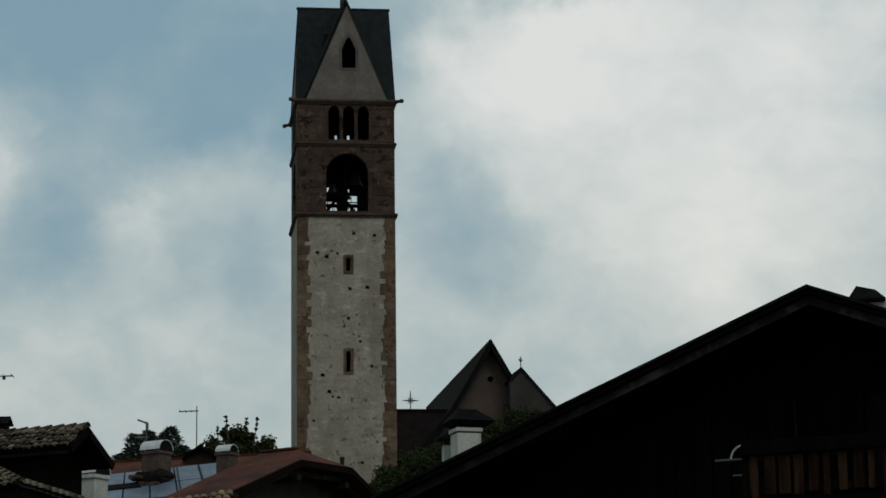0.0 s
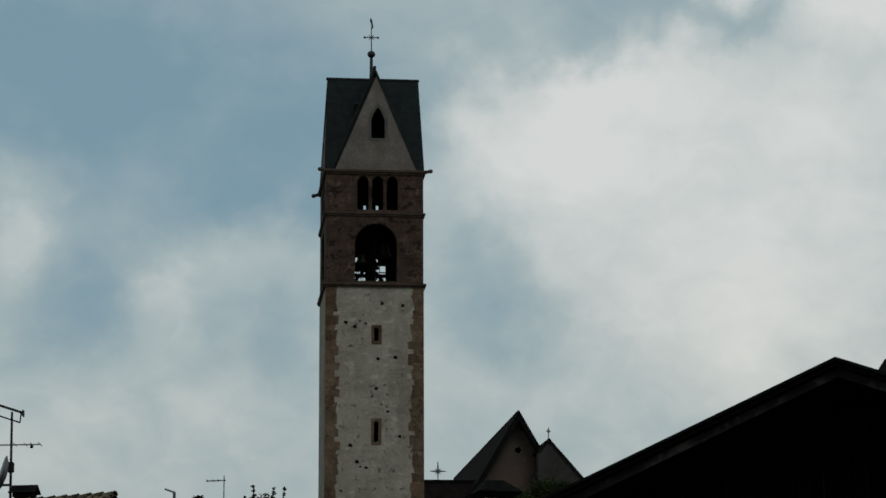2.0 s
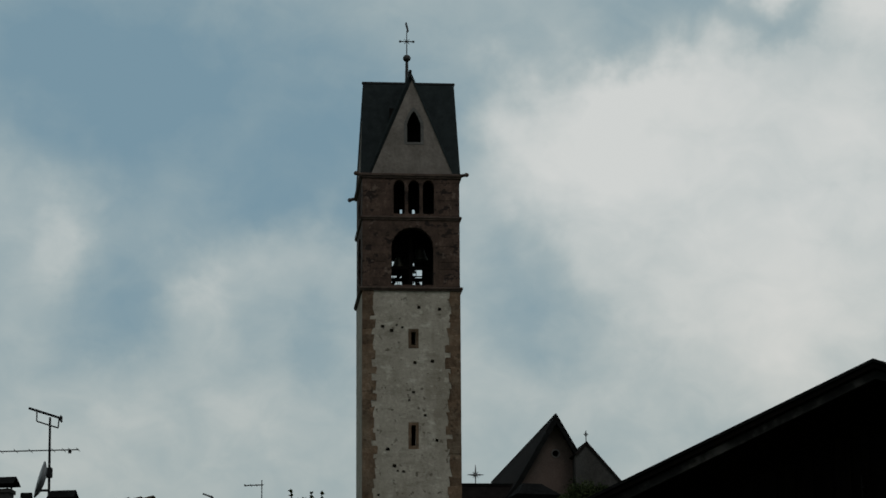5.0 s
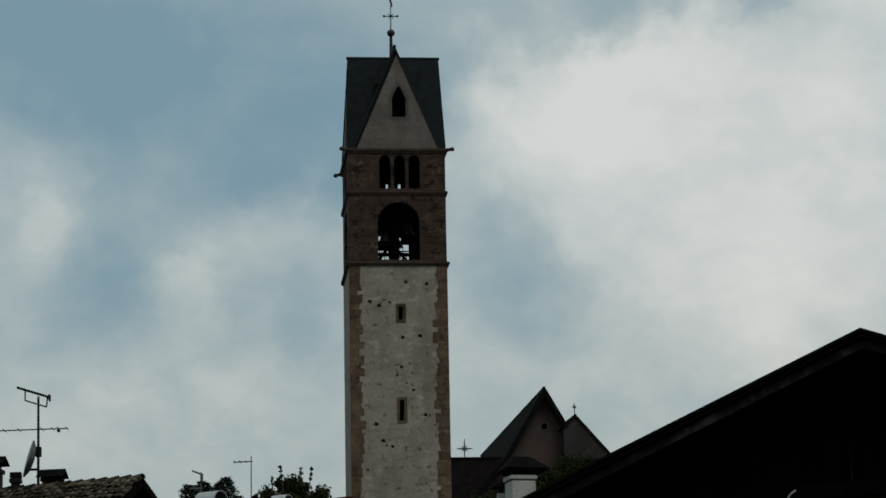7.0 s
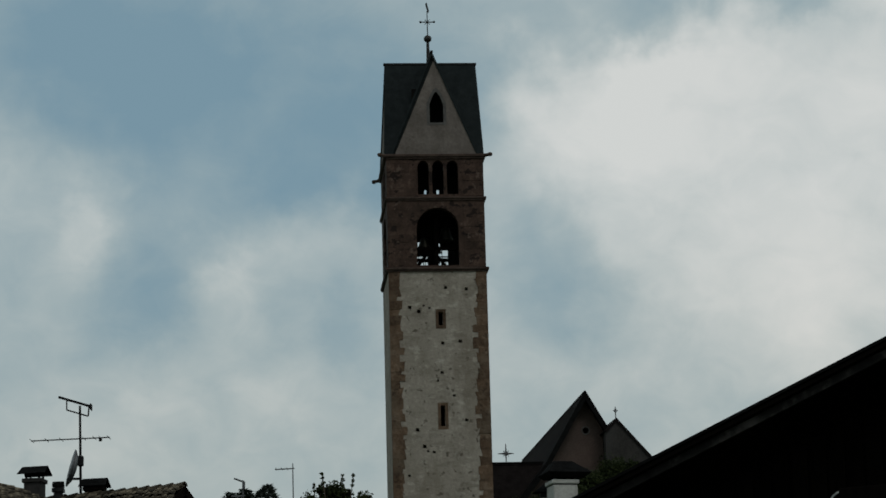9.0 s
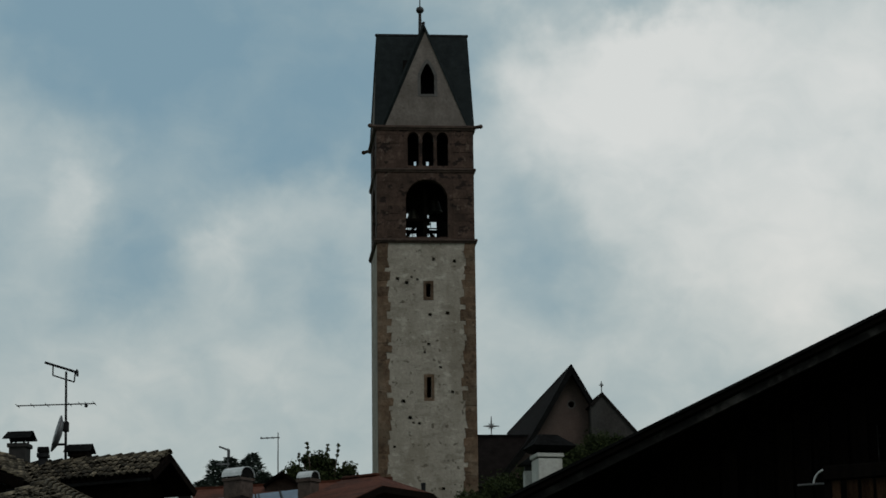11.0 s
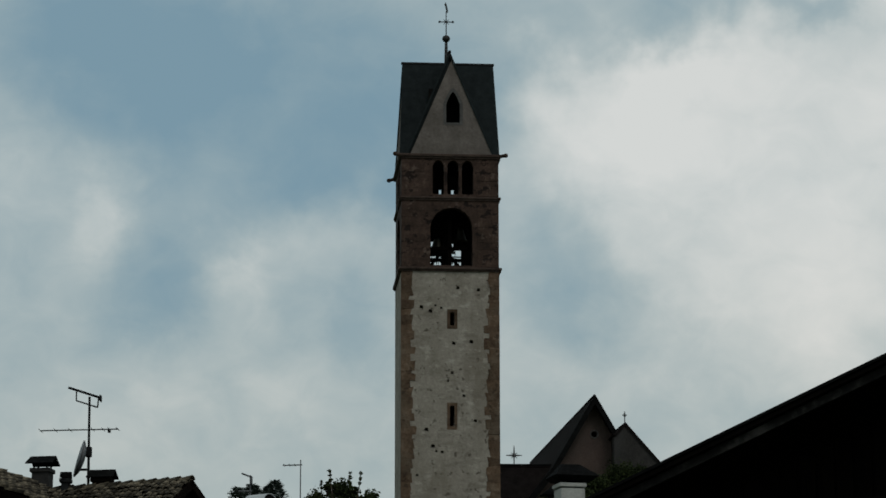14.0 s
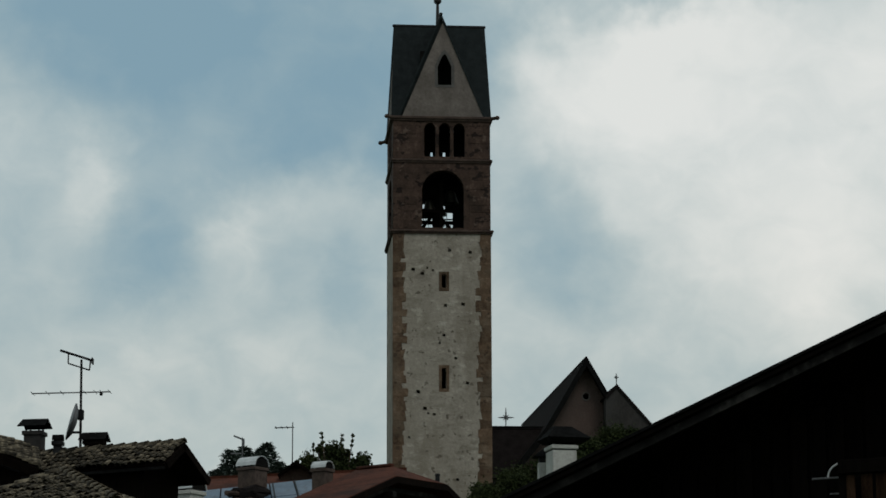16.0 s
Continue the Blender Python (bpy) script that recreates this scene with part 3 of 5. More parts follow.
def bell(x, y, z, r):
    b = thing("church_bell", pose(-4.93, 165.0, 0, 0, 0, 6.2) @ pose(x, y, z), "dark bronze bell hanging in the belfry", "bell", "belfry bells")
    prof = [(r, 0), (r * 0.98, r * 0.12), (r * 0.78, r * 0.5), (r * 0.62, r * 1.1), (r * 0.55, r * 1.45), (r * 0.3, r * 1.62), (0.05, r * 1.66)]
    part("bell_body", lathe(bmesh.new(), prof), BRONZE, b, "", True)
    bm = rod(bmesh.new(), (0, 0, r * 1.4), (0, 0, -r * 0.1), 0.04)
    part("clapper", ball(bm, (0, 0, -r * 0.02), 0.09, 1, 8), IRON, b)
    part("headstock", boxed(-r * 0.95, r * 0.95, -0.12, 0.12, r * 1.6, r * 1.6 + 0.3, bevel=0.03), SHADEWOOD, b)
    return b


bell_tower()
for bx, by, bz, br in ((-0.62, 2.0, 39.25, 0.42), (0.72, 2.1, 39.75, 0.5), (0.1, 3.9, 39.4, 0.5)):
    bell(bx, by, bz, br)
scaffold = thing("timber_scaffold", pose(-4.93, 165.0, 0, 0, 0, 6.2), "dark timber frame carrying the bells", "bell frame")
for x in (-1.75, 0.08, 1.85):
    for y in (1.3, 4.6):
        part("post", boxed(x - 0.1, x + 0.1, y - 0.1, y + 0.1, 37.57, 41.8), SHADEWOOD, scaffold)
for z in (39.1, 41.2):
    for y in (1.3, 4.6):
        part("beam", boxed(-2.4, 2.4, y - 0.1, y + 0.1, z - 0.1, z + 0.1), SHADEWOOD, scaffold)
# black boards added at mid-depth to stop the sky; gaps leave bright specks
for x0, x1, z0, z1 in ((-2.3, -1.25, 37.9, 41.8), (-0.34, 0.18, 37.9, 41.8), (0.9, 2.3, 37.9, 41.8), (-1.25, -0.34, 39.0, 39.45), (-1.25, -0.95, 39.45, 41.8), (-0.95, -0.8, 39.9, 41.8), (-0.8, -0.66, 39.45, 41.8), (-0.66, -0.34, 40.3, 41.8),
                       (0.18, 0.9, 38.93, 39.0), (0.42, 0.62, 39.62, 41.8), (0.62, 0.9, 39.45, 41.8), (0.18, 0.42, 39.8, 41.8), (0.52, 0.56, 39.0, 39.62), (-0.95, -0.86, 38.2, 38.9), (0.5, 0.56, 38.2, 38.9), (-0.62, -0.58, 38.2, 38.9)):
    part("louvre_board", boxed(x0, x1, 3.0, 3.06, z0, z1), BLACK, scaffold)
rngl = random.Random(11)
for i in range(16):
    x = -1.2 + i * 0.14
    if -0.32 < x < 0.14 or x > 0.86:
        continue
    part("baffle", boxed(x, x + rngl.uniform(0.03, 0.08), 3.1, 3.14, 38.3 + rngl.uniform(0, 0.35), 39.2 if x < 0.1 else 38.7 + rngl.uniform(0, 0.3)), BLACK, scaffold)
# more added boards keep the sky out of the three upper lights
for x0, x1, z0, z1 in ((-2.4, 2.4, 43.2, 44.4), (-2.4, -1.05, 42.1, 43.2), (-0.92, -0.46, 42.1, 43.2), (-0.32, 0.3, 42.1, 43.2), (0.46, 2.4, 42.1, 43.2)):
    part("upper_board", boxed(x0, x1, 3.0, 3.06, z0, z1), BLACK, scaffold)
for s in (-1, 1):
    part("brace", rod(bmesh.new(), (s * 1.75, 4.6, 37.65), (s * 0.1, 4.6, 39.7), 0.1, 0.1, 4), SHADEWOOD, scaffold)


# ---- generic gabled house ----
def gable_axes(apex, yaw):
    c, s = math.cos(radians(yaw)), math.sin(radians(yaw))
    return Vector(apex), Vector((c, s, 0)), Vector((-s, c, 0)), Vector((0, 0, 1))


def nave():
    """Church nave: a steep gable towards the street, slate slopes running back."""
    A, g, u, z = gable_axes((3.81, 170.0, 30.66), 8.0)
    h = thing("church_nave", Matrix.Identity(4), "church nave with steep dark slate roof and round gable window", "church")
    base = 15.0
    left = [(0, 0), (-2.63, -4.5), (-4.6, -7.0), (-5.6, -7.7)]
    right = [(0, 0), (1.9, -3.3), (3.6, -6.2), (4.6, -7.6)]
    m = Matrix.Translation(A) @ Matrix((g, u, z)).transposed().to_4x4()
    prof = [(x, zz - 0.22) for x, zz in left[::-1]] + [(x, zz - 0.22) for x, zz in right[1:]]
    bottom = [(right[-1][0], base - A.z), (left[-1][0], base - A.z)]
    ocu = [(0.05 + 0.2 * math.cos(a), -2.35 + 0.2 * math.sin(a)) for a in [i * math.pi / 8 for i in range(16)]]
    wall_plate("gable_wall", prof + bottom, [ocu], 0.5, NAVE_WALL, h, m @ Matrix.Translation((0, 0.75, 0)), "brownish plastered gable")
    ring = [(0.05 + 0.27 * math.cos(a), -2.35 + 0.27 * math.sin(a)) for a in [i * math.pi / 8 for i in range(16)]]
    wall_plate("oculus_frame", ring, [ocu], 0.08, GREYWALL, h, m @ Matrix.Translation((0, 0.7, 0)))
    L = 29.0
    for side in (left, right):
        for (x0, z0), (x1, z1) in zip(side, side[1:]):
            a, b = A + g * x0 + z * z0, A + g * x1 + z * z1
            sheet("roof_slope", [a, b, b + u * L, a + u * L], 0.2, NAVE_SLATE, h, "dark slate")
            sheet("verge", [a + z * 0.02 - u * 0.08, b + z * 0.02 - u * 0.08, b + u * 0.3 + z * 0.02, a + u * 0.3 + z * 0.02], 0.6, NEARBLACK, h)
    wall_plate("rear_wall", prof + bottom, [], 0.4, NAVE_WALL, h, m @ Matrix.Translation((0, L - 0.6, 0)))
    for x in (left[-1][0] + 0.6, right[-1][0] - 1.0):
        bm = boxed(x, x + 0.4, 1.26, L - 0.6, base - A.z, -7.6)
        part("side_wall", bm, NAVE_WALL, h).matrix_local = m
    part("ridge_cap", boxed(-0.06, 0.06, 0.1, L, -0.06, 0.04, bevel=0.02), NEARBLACK, h).matrix_local = m


def chapel():
    A, g, u, z = gable_axes((5.63, 169.2, 28.82), 10.0)
    h = thing("side_chapel", Matrix.Identity(4), "grey stone chapel gable with slate roof and small cross", "chapel")
    m = Matrix.Translation(A) @ Matrix((g, u, z)).transposed().to_4x4()
    wall_plate("gable_wall", [(-0.7, -14), (4.6, -14), (4.6, -5.15), (0, -0.15), (-0.7, -0.9)], [], 0.5, CHAPEL_WALL, h, m @ Matrix.Translation((0, 0.1, 0)))
    for s, w in ((-1, 0.72), (1, 4.8)):
        a, b = A, A + g * s * w - z * 1.12 * w
        slab("roof_slope", a, b, b + u * 12, a + u * 12, 0.14, NAVE_SLATE, h)
        part("side_wall", boxed(s * (w - 0.5), s * (w - 0.2), 0.6, 12, -14, -1.12 * w + 0.1), CHAPEL_WALL, h).matrix_local = m
    wall_plate("rear_wall", [(-0.7, -14), (4.6, -14), (4.6, -5.15), (0, -0.15), (-0.7, -0.9)], [], 0.3, CHAPEL_WALL, h, m @ Matrix.Translation((0, 11.6, 0)))
    bm = rod(bmesh.new(), (0, 0.2, -0.1), (0, 0.2, 0.68), 0.035, 0.03, 6)
    rod(bm, (-0.14, 0.2, 0.45), (0.14, 0.2, 0.45), 0.03, 0.03, 6)
    ball(bm, (0, 0.2, 0.45), 0.09, 1.5, 8)
    part("gable_cross", bm, GREYIRON, h, "small grey iron cross").matrix_local = m


def sacristy():
    h = thing("sacristy", pose(-1.3, 172.4, 0, 0, 0, 5), "low sacristy with dark slate roof beside the tower", "sacristy")
    slab("roof_slope", (-1.4, -2.3, 23.2), (3.0, -2.3, 23.2), (3.0, 0, 26.65), (-1.4, 0, 26.65), 0.15, NAVE_SLATE, h)
    slab("roof_slope", (-1.4, 2.3, 23.2), (3.0, 2.3, 23.2), (3.0, 0, 26.65), (-1.4, 0, 26.65), 0.15, NAVE_SLATE, h)
    part("wall", boxed(-1.3, 2.9, -2.0, 2.0, 15, 23.4), CHAPEL_WALL, h)
    part("ridge_cap", boxed(-1.4, 3.0, -0.1, 0.1, 26.6, 26.74, bevel=0.03), NEARBLACK, h)
    # a cross with lozenge arms that taper to their tips
    hub = Vector((0.1, 0, 27.28))
    bm = rod(bmesh.new(), (0.1, 0, 26.6), (0.1, 0, 27.0), 0.04, 0.035, 6)
    for dx, dz, thick in ((0.5, 0, 0.075), (-0.5, 0, 0.075), (0, 0.62, 0.075), (0, -0.4, 0.075), (0.17, 0.17, 0.03), (-0.17, 0.17, 0.03), (0.17, -0.17, 0.03), (-0.17, -0.17, 0.03)):
        rod(bm, hub, hub + Vector((dx, 0, dz)), thick, 0.02, 6)
    ball(bm, hub, 0.1, 1, 8)
    part("ridge_cross", bm, GREYIRON, h, "grey iron cross")


nave()
chapel()
sacristy()


# ---- dark house with balcony ----
def dark_house():
    A, g, u, z = gable_axes((4.95, 36.0, 8.45), -24.0)
    h = thing("dark_timber_house", Matrix.Identity(4), "timber house in near-black shade with wide eaves and a wooden balcony", "house")
    m = Matrix.Translation(A) @ Matrix((g, u, z)).transposed().to_4x4()
    W, P, L, over = 9.2, 0.386, 14.0, 1.25
    n = math.hypot(1, P)
    for s in (-1, 1):
        a, b = A, A + g * s * W - z * P * W
        slab("roof_slope", a, b, b + u * L, a + u * L, 0.04, NEARBLACK, h, "thin dark roof covering")
        slab("roof_decking", a - z * 0.06 + u * 0.06, b - z * 0.06 + u * 0.06, b + u * L - z * 0.06, a + u * L - z * 0.06, 0.06, SHADEWOOD, h)
        slab("verge_batten", a + u * 0.03 - z * 0.062, b + u * 0.03 - z * 0.062, b + u * 0.058 - z * 0.062, a + u * 0.058 - z * 0.062, 0.05, SHADEWOOD, h)
        slab("barge_board", a + u * 0.1 - z * 0.135, b + u * 0.1 - z * 0.135, b + u * 0.14 - z * 0.135, a + u * 0.14 - z * 0.135, 0.11, VERGE, h, "dark barge board with pale patches for its lit stretches")
    win = [rect(0.35, 1.35, -2.5, -1.25)]
    front = wall_plate("gable_wall", [(-W + 1, -8.45), (W - 1, -8.45), (W - 1, -P * (W - 1) - 0.2), (0, -0.2), (-W + 1, -P * (W - 1) - 0.2)], win, 0.3, SHADEWOOD, h, m @ Matrix.Translation((0, over, 0)), "dark boarding with its shade put into the colour")
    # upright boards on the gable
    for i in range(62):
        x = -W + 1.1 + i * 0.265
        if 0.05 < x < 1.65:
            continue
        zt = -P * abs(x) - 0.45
        part("wall_board", boxed(x, x + 0.22, over - 0.028, over - 0.003, -3.2, zt), SHADEWOOD, front).matrix_local = Matrix.Translation((0, -over, 0))
    for x in (0.3, 1.33):
        part("window_post", boxed(x, x + 0.07, over - 0.05, over + 0.05, -2.55, -1.2), SHADEWOOD, h).matrix_local = m
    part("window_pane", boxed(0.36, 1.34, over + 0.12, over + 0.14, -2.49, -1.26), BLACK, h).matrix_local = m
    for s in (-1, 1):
        part("side_wall", boxed(s * (W - 1), s * (W - 1.3), over + 0.3, L - 0.5, -8.45, -P * (W - 1) - 0.2), SHADEWOOD, h).matrix_local = m
    part("rear_wall", boxed(-W + 1, W - 1, L - 0.5, L - 0.2, -8.45, -P * (W - 1) - 0.2), SHADEWOOD, h).matrix_local = m
    pipe = thing("wall_pipe", m @ pose(-0.55, over - 0.06, 0), "thin grey pipe down the dark wall", "pipe")
    part("tube", rod(bmesh.new(), (0, 0, -2.2), (-0.02, 0, -1.35), 0.01, 0.01, 6), VERGE, pipe)
    for zc in (-1.5, -1.95):
        part("pipe_clip", boxed(-0.03, 0.02, -0.01, 0.062, zc - 0.015, zc + 0.015), VERGE, pipe)
    # balcony
    bal = thing("balcony", m @ pose(-1.0, 0, -2.05), "brown wooden balcony with upright slats on the dark house", "balcony")
    y0 = 0.25
    part("deck", boxed(0, 7.5, y0, over - 0.03, -0.82, -0.7), SHADEWOOD, bal)
    top_rail = part("top_rail", boxed(-0.04, 7.5, y0 - 0.05, y0 + 0.09, -0.13, 0.06, bevel=0.015), SHADEWOOD, bal)
    part("lower_rail", boxed(0, 7.5, y0 + 0.035, y0 + 0.09, -0.62, -0.52), SHADEWOOD, bal)
    rng = random.Random(9)
    for i in range(36):
        x = 0.06 + i * 0.2
        w = rng.uniform(0.075, 0.165)
        o = part("slat", boxed(x, x + w, y0 + rng.uniform(0, 0.012), y0 + 0.03, -0.66 + rng.uniform(-0.05, 0.05), -0.132, bevel=0.008), SLATWOOD, top_rail, "brown board")
    part("corner_post", boxed(-0.05, 0.07, y0 + 0.032, y0 + 0.15, -0.8, 0.0), SHADEWOOD, bal)
    # curved bracket at the balcony's end
    br = thing("balcony_bracket", m @ pose(-1.0, 0.3, -2.22), "curved pale metal bracket on the balcony corner", "bracket")
    bm = bmesh.new()
    pts = [Vector((-0.2 + 0.2 * (1 - math.cos(a)), 0, 0.02 + 0.18 * math.sin(a))) for a in [i * math.pi / 16 for i in range(9)]]
    for p, q in zip(pts, pts[1:]):
        rod(bm, p, q, 0.014, 0.014, 6)
    part("arm", bm, SHEET, br)
    part("bar", rod(bmesh.new(), (-0.42, 0, 0.01), (0.06, 0, 0.01), 0.016, 0.016, 6), ALU, br)
    part("lower_bar", rod(bmesh.new(), (-0.18, 0, -0.2), (0.06, 0, -0.2), 0.012, 0.012, 6), ALU, br)
    part("stay", rod(bmesh.new(), (0.05, 0, -0.2), (0.07, 0, -0.05), 0.012, 0.012, 6), ALU, br)


dark_house()


def capped_chimney(x, y, z0, z1, w, d, mat, cap_mat, yaw=0, cap="gable", cw=1.5, label="plastered chimney with sheet metal cap", lift=0.16, over_y=1.3, h=0.2):
    c = thing("chimney", pose(x, y, 0, 0, 0, yaw), label, "chimney")
    part("chimney_shaft", boxed(-w / 2, w / 2, -d / 2, d / 2, z0, z1, bevel=0.015), mat, c)
    part("collar", boxed(-w / 2 - 0.04, w / 2 + 0.04, -d / 2 - 0.04, d / 2 + 0.04, z1 - 0.1, z1 + 0.002, bevel=0.012), mat, c)
    for sx in (-1, 1):
        for sy in (-1, 1):
            part("cap_leg", boxed(sx * w * 0.38 - 0.02, sx * w * 0.38 + 0.02, sy * d * 0.38 - 0.02, sy * d * 0.38 + 0.02, z1 - 0.01, z1 + lift + 0.03), cap_mat, c)
    hw, hd = w * cw / 2, d * over_y / 2
    zc = z1 + lift
    if cap == "gable":
        slab("cap_sheet", (-hw, -hd, zc), (hw, -hd, zc), (hw * 0.96, 0, zc + h), (-hw * 0.9, 0, zc + h), 0.025, cap_mat, c)
        slab("cap_sheet", (-hw, hd, zc), (hw, hd, zc), (hw * 0.96, 0, zc + h), (-hw * 0.9, 0, zc + h), 0.025, cap_mat, c)
    else:
        n = 8
        for i in range(n):
            a0, a1 = math.pi * i / n, math.pi * (i + 1) / n
            slab("cap_sheet", (-hw, -hd * math.cos(a0), zc + h * 0.75 * math.sin(a0)), (hw, -hd * math.cos(a0), zc + h * 0.75 * math.sin(a0)), (hw, -hd * math.cos(a1), zc + h * 0.75 * math.sin(a1)), (-hw, -hd * math.cos(a1), zc + h * 0.75 * math.sin(a1)), 0.02, cap_mat, c)
        # black end panels stand for the shade inside the open barrel
        bow = [(-hd * 0.94 * math.cos(math.pi * i / n), zc - 0.01 + h * 0.68 * math.sin(math.pi * i / n)) for i in range(n + 1)]
        for x in (-hw + 0.03, hw - 0.05):
            vs = [(xx, y, zz) for xx in (x, x + 0.02) for y, zz in bow]
            k = len(bow)
            fs = [tuple(range(k)), tuple(range(2 * k - 1, k - 1, -1))] + [(i, (i + 1) % k, (i + 1) % k + k, i + k) for i in range(k)]
            put("cap_mouth", mesh_of("cap_mouth", vs, fs, BLACK), c, None, "black panel standing for the shade inside the curved cap")
    return c


# chimney on the dark house, and the white one behind its roof edge
def hooded_chimney():
    c = thing("chimney", pose(6.37, 40.0, -0.06, 0, 0, -8), "white chimney with black metal hood on the dark house", "chimney")
    part("chimney_shaft", boxed(-0.05, 0.29, -0.17, 0.17, 6.5, 8.97, bevel=0.015), WHITEWALL, c)
    for sx in (-0.02, 0.26):
        for sy in (-0.14, 0.14):
            part("cap_leg", boxed(sx - 0.015, sx + 0.015, sy - 0.015, sy + 0.015, 8.95, 9.03), NEARBLACK, c)
    base = [(-0.27, -0.3, 9.0), (0.27, -0.3, 9.0), (0.27, 0.3, 9.0), (-0.27, 0.3, 9.0)]
    vs = base + [(x * 0.5 - 0.01, y * 0.35, 9.22 - 0.12 * (x > 0) * 0.5) for x, y, _ in base] + [(x * 0.97, y * 0.97, z - 0.03) for x, y, z in base]
    fs = [(4, 5, 6, 7), (11, 10, 9, 8)] + [(i, (i + 1) % 4, (i + 1) % 4 + 4, i + 4) for i in range(4)] + [(i + 8, (i + 1) % 4 + 8, (i + 1) % 4, i) for i in range(4)]
    put("hood", mesh_of("hood", vs, fs, NEARBLACK), c, None, "black metal hood")


hooded_chimney()


# ---- tiled roofs beside the street ----

def white_chimney():
    """A white stack with a slab on top, under a wide dark hood on legs; a low hood stands beside it."""
    c = thing("chimney", pose(0.77, 60.0, -0.07, 0, 0, 16), "white plastered chimney under a wide black metal hood", "chimney")
    part("chimney_shaft", boxed(-0.27, 0.27, -0.27, 0.27, 7.0, 9.86, bevel=0.02), WHITEWALL, c)
    part("top_slab", boxed(-0.3, 0.3, -0.3, 0.3, 9.88, 9.97, bevel=0.015), WHITEWALL, c, "white slab")
    # solid black filler stands for the shade in the slit below the slab
    part("flue_gap", boxed(-0.24, 0.24, -0.24, 0.24, 9.85, 9.89), BLACK, c)
    for sx in (-1, 1):
        for sy in (-1, 1):
            part("cap_leg", boxed(sx * 0.24 - 0.02, sx * 0.24 + 0.02, sy * 0.24 - 0.02, sy * 0.24 + 0.02, 9.96, 10.16), DARKMETAL, c)
    base = [(-0.42, -0.42, 10.12), (0.56, -0.42, 10.12), (0.56, 0.42, 10.12), (-0.42, 0.42, 10.12)]
    vs = base + [(x * 0.4 - 0.02, y * 0.3, 10.39) for x, y, _ in base] + [(x * 0.75, y * 0.75, z - 0.1) for x, y, z in base]
    fs = [(4, 5, 6, 7), (11, 10, 9, 8)] + [(i, (i + 1) % 4, (i + 1) % 4 + 4, i + 4) for i in range(4)] + [(i + 8, (i + 1) % 4 + 8, (i + 1) % 4, i) for i in range(4)]
    put("hood", mesh_of("hood", vs, fs, NEARBLACK), c, None, "black metal hood")
    d = thing("chimney", pose(0.34, 60.6, 0, 0, 0, 10), "small white flue with dark pointed cap", "chimney")
    part("chimney_shaft", boxed(-0.07, 0.1, -0.1, 0.1, 7.2, 9.62, bevel=0.01), WHITEWALL, d)
    base = [(-0.2, -0.2, 9.74), (0.24, -0.2, 9.74), (0.24, 0.2, 9.74), (-0.2, 0.2, 9.74)]
    vs = base + [(0.1, 0, 9.98)]
    put("cap", mesh_of("cap", vs, [(3, 2, 1, 0)] + [(i, (i + 1) % 4, 4) for i in range(4)], NEARBLACK), d)
    part("cap_leg", boxed(-0.05, 0.08, -0.05, 0.05, 9.6, 9.76), DARKMETAL, d)


white_chimney()


def walls_under(name, pts, z0, mat, parent):
    """A closed block of walls over a plan."""
    n = len(pts)
    vs = [(x, y, z0) for x, y, z in pts] + list(pts)
    fs = [tuple(range(n))[::-1], tuple(range(n, 2 * n))] + [(i, (i + 1) % n, (i + 1) % n + n, i + n) for i in range(n)]
    return put(name, mesh_of(name, vs, fs, mat), parent)


def mossy_house():
    A, g, u, z = gable_axes((-8.03, 65.0, 10.72), 64.0)
    h = thing("mossy_roof_house", Matrix.Identity(4), "brown timber house wing with mossy barrel-tiled gable roof", "house")
    P, Q, wl, wr, L = 0.74, 0.65, 0.76, 1.17, 5.2
    up_l = (g * wl + z * P * wl)
    a, b = A, A - g * wl - z * P * wl
    near_slope = slab("roof_slope", b, a, a + u * L, b + u * L, 0.1, BROWNWOOD, h)
    c = A + g * wr - z * Q * wr
    slab("roof_slope", a, c, c + u * L, a + u * L, 0.1, BROWNWOOD, h)
    lay_tiles(near_slope, b + z * 0.02, u, up_l, L, up_l.length, TILE, 0.17, 0.17, None, 3)
    slab("ridge_batten", A - g * 0.07 + z * 0.045, A + g * 0.07 + z * 0.045, A + g * 0.07 + z * 0.045 + u * L, A - g * 0.07 + z * 0.045 + u * L, 0.12, TILE, h)
    rt = half_round_tile(0.4, 0.26, TILE)
    for i in range(15):
        put("ridge_tile", rt, h, Matrix.Translation(A + u * (i * 0.34 - 0.03) + z * 0.0) @ Matrix((g, u, z)).transposed().to_4x4())
    for p, q in ((a, b), (a, c)):
        slab("barge_board", p - u * 0.05 + z * 0.03, q - u * 0.05 + z * 0.03, q + z * 0.03, p + z * 0.03, 0.17, BROWNWOOD, h)
    slab("gutter", b - g * 0.06 + u * 0.02 - z * 0.06, b + g * 0.03 + u * 0.02 - z * 0.06, b + u * L + g * 0.03 - z * 0.06, b + u * L - g * 0.06 - z * 0.06, 0.07, NEARBLACK, h)
    o = 0.72
    il, ir = wl - 0.22, wr - 0.25
    m = Matrix.Translation(A) @ Matrix((g, u, z)).transposed().to_4x4()
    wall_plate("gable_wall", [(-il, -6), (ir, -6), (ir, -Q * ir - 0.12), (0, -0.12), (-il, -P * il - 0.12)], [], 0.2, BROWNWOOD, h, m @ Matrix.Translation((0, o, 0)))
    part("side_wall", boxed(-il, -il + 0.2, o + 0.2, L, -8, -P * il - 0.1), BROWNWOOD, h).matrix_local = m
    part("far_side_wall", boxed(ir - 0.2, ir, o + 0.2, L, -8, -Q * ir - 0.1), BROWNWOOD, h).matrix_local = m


mossy_house()


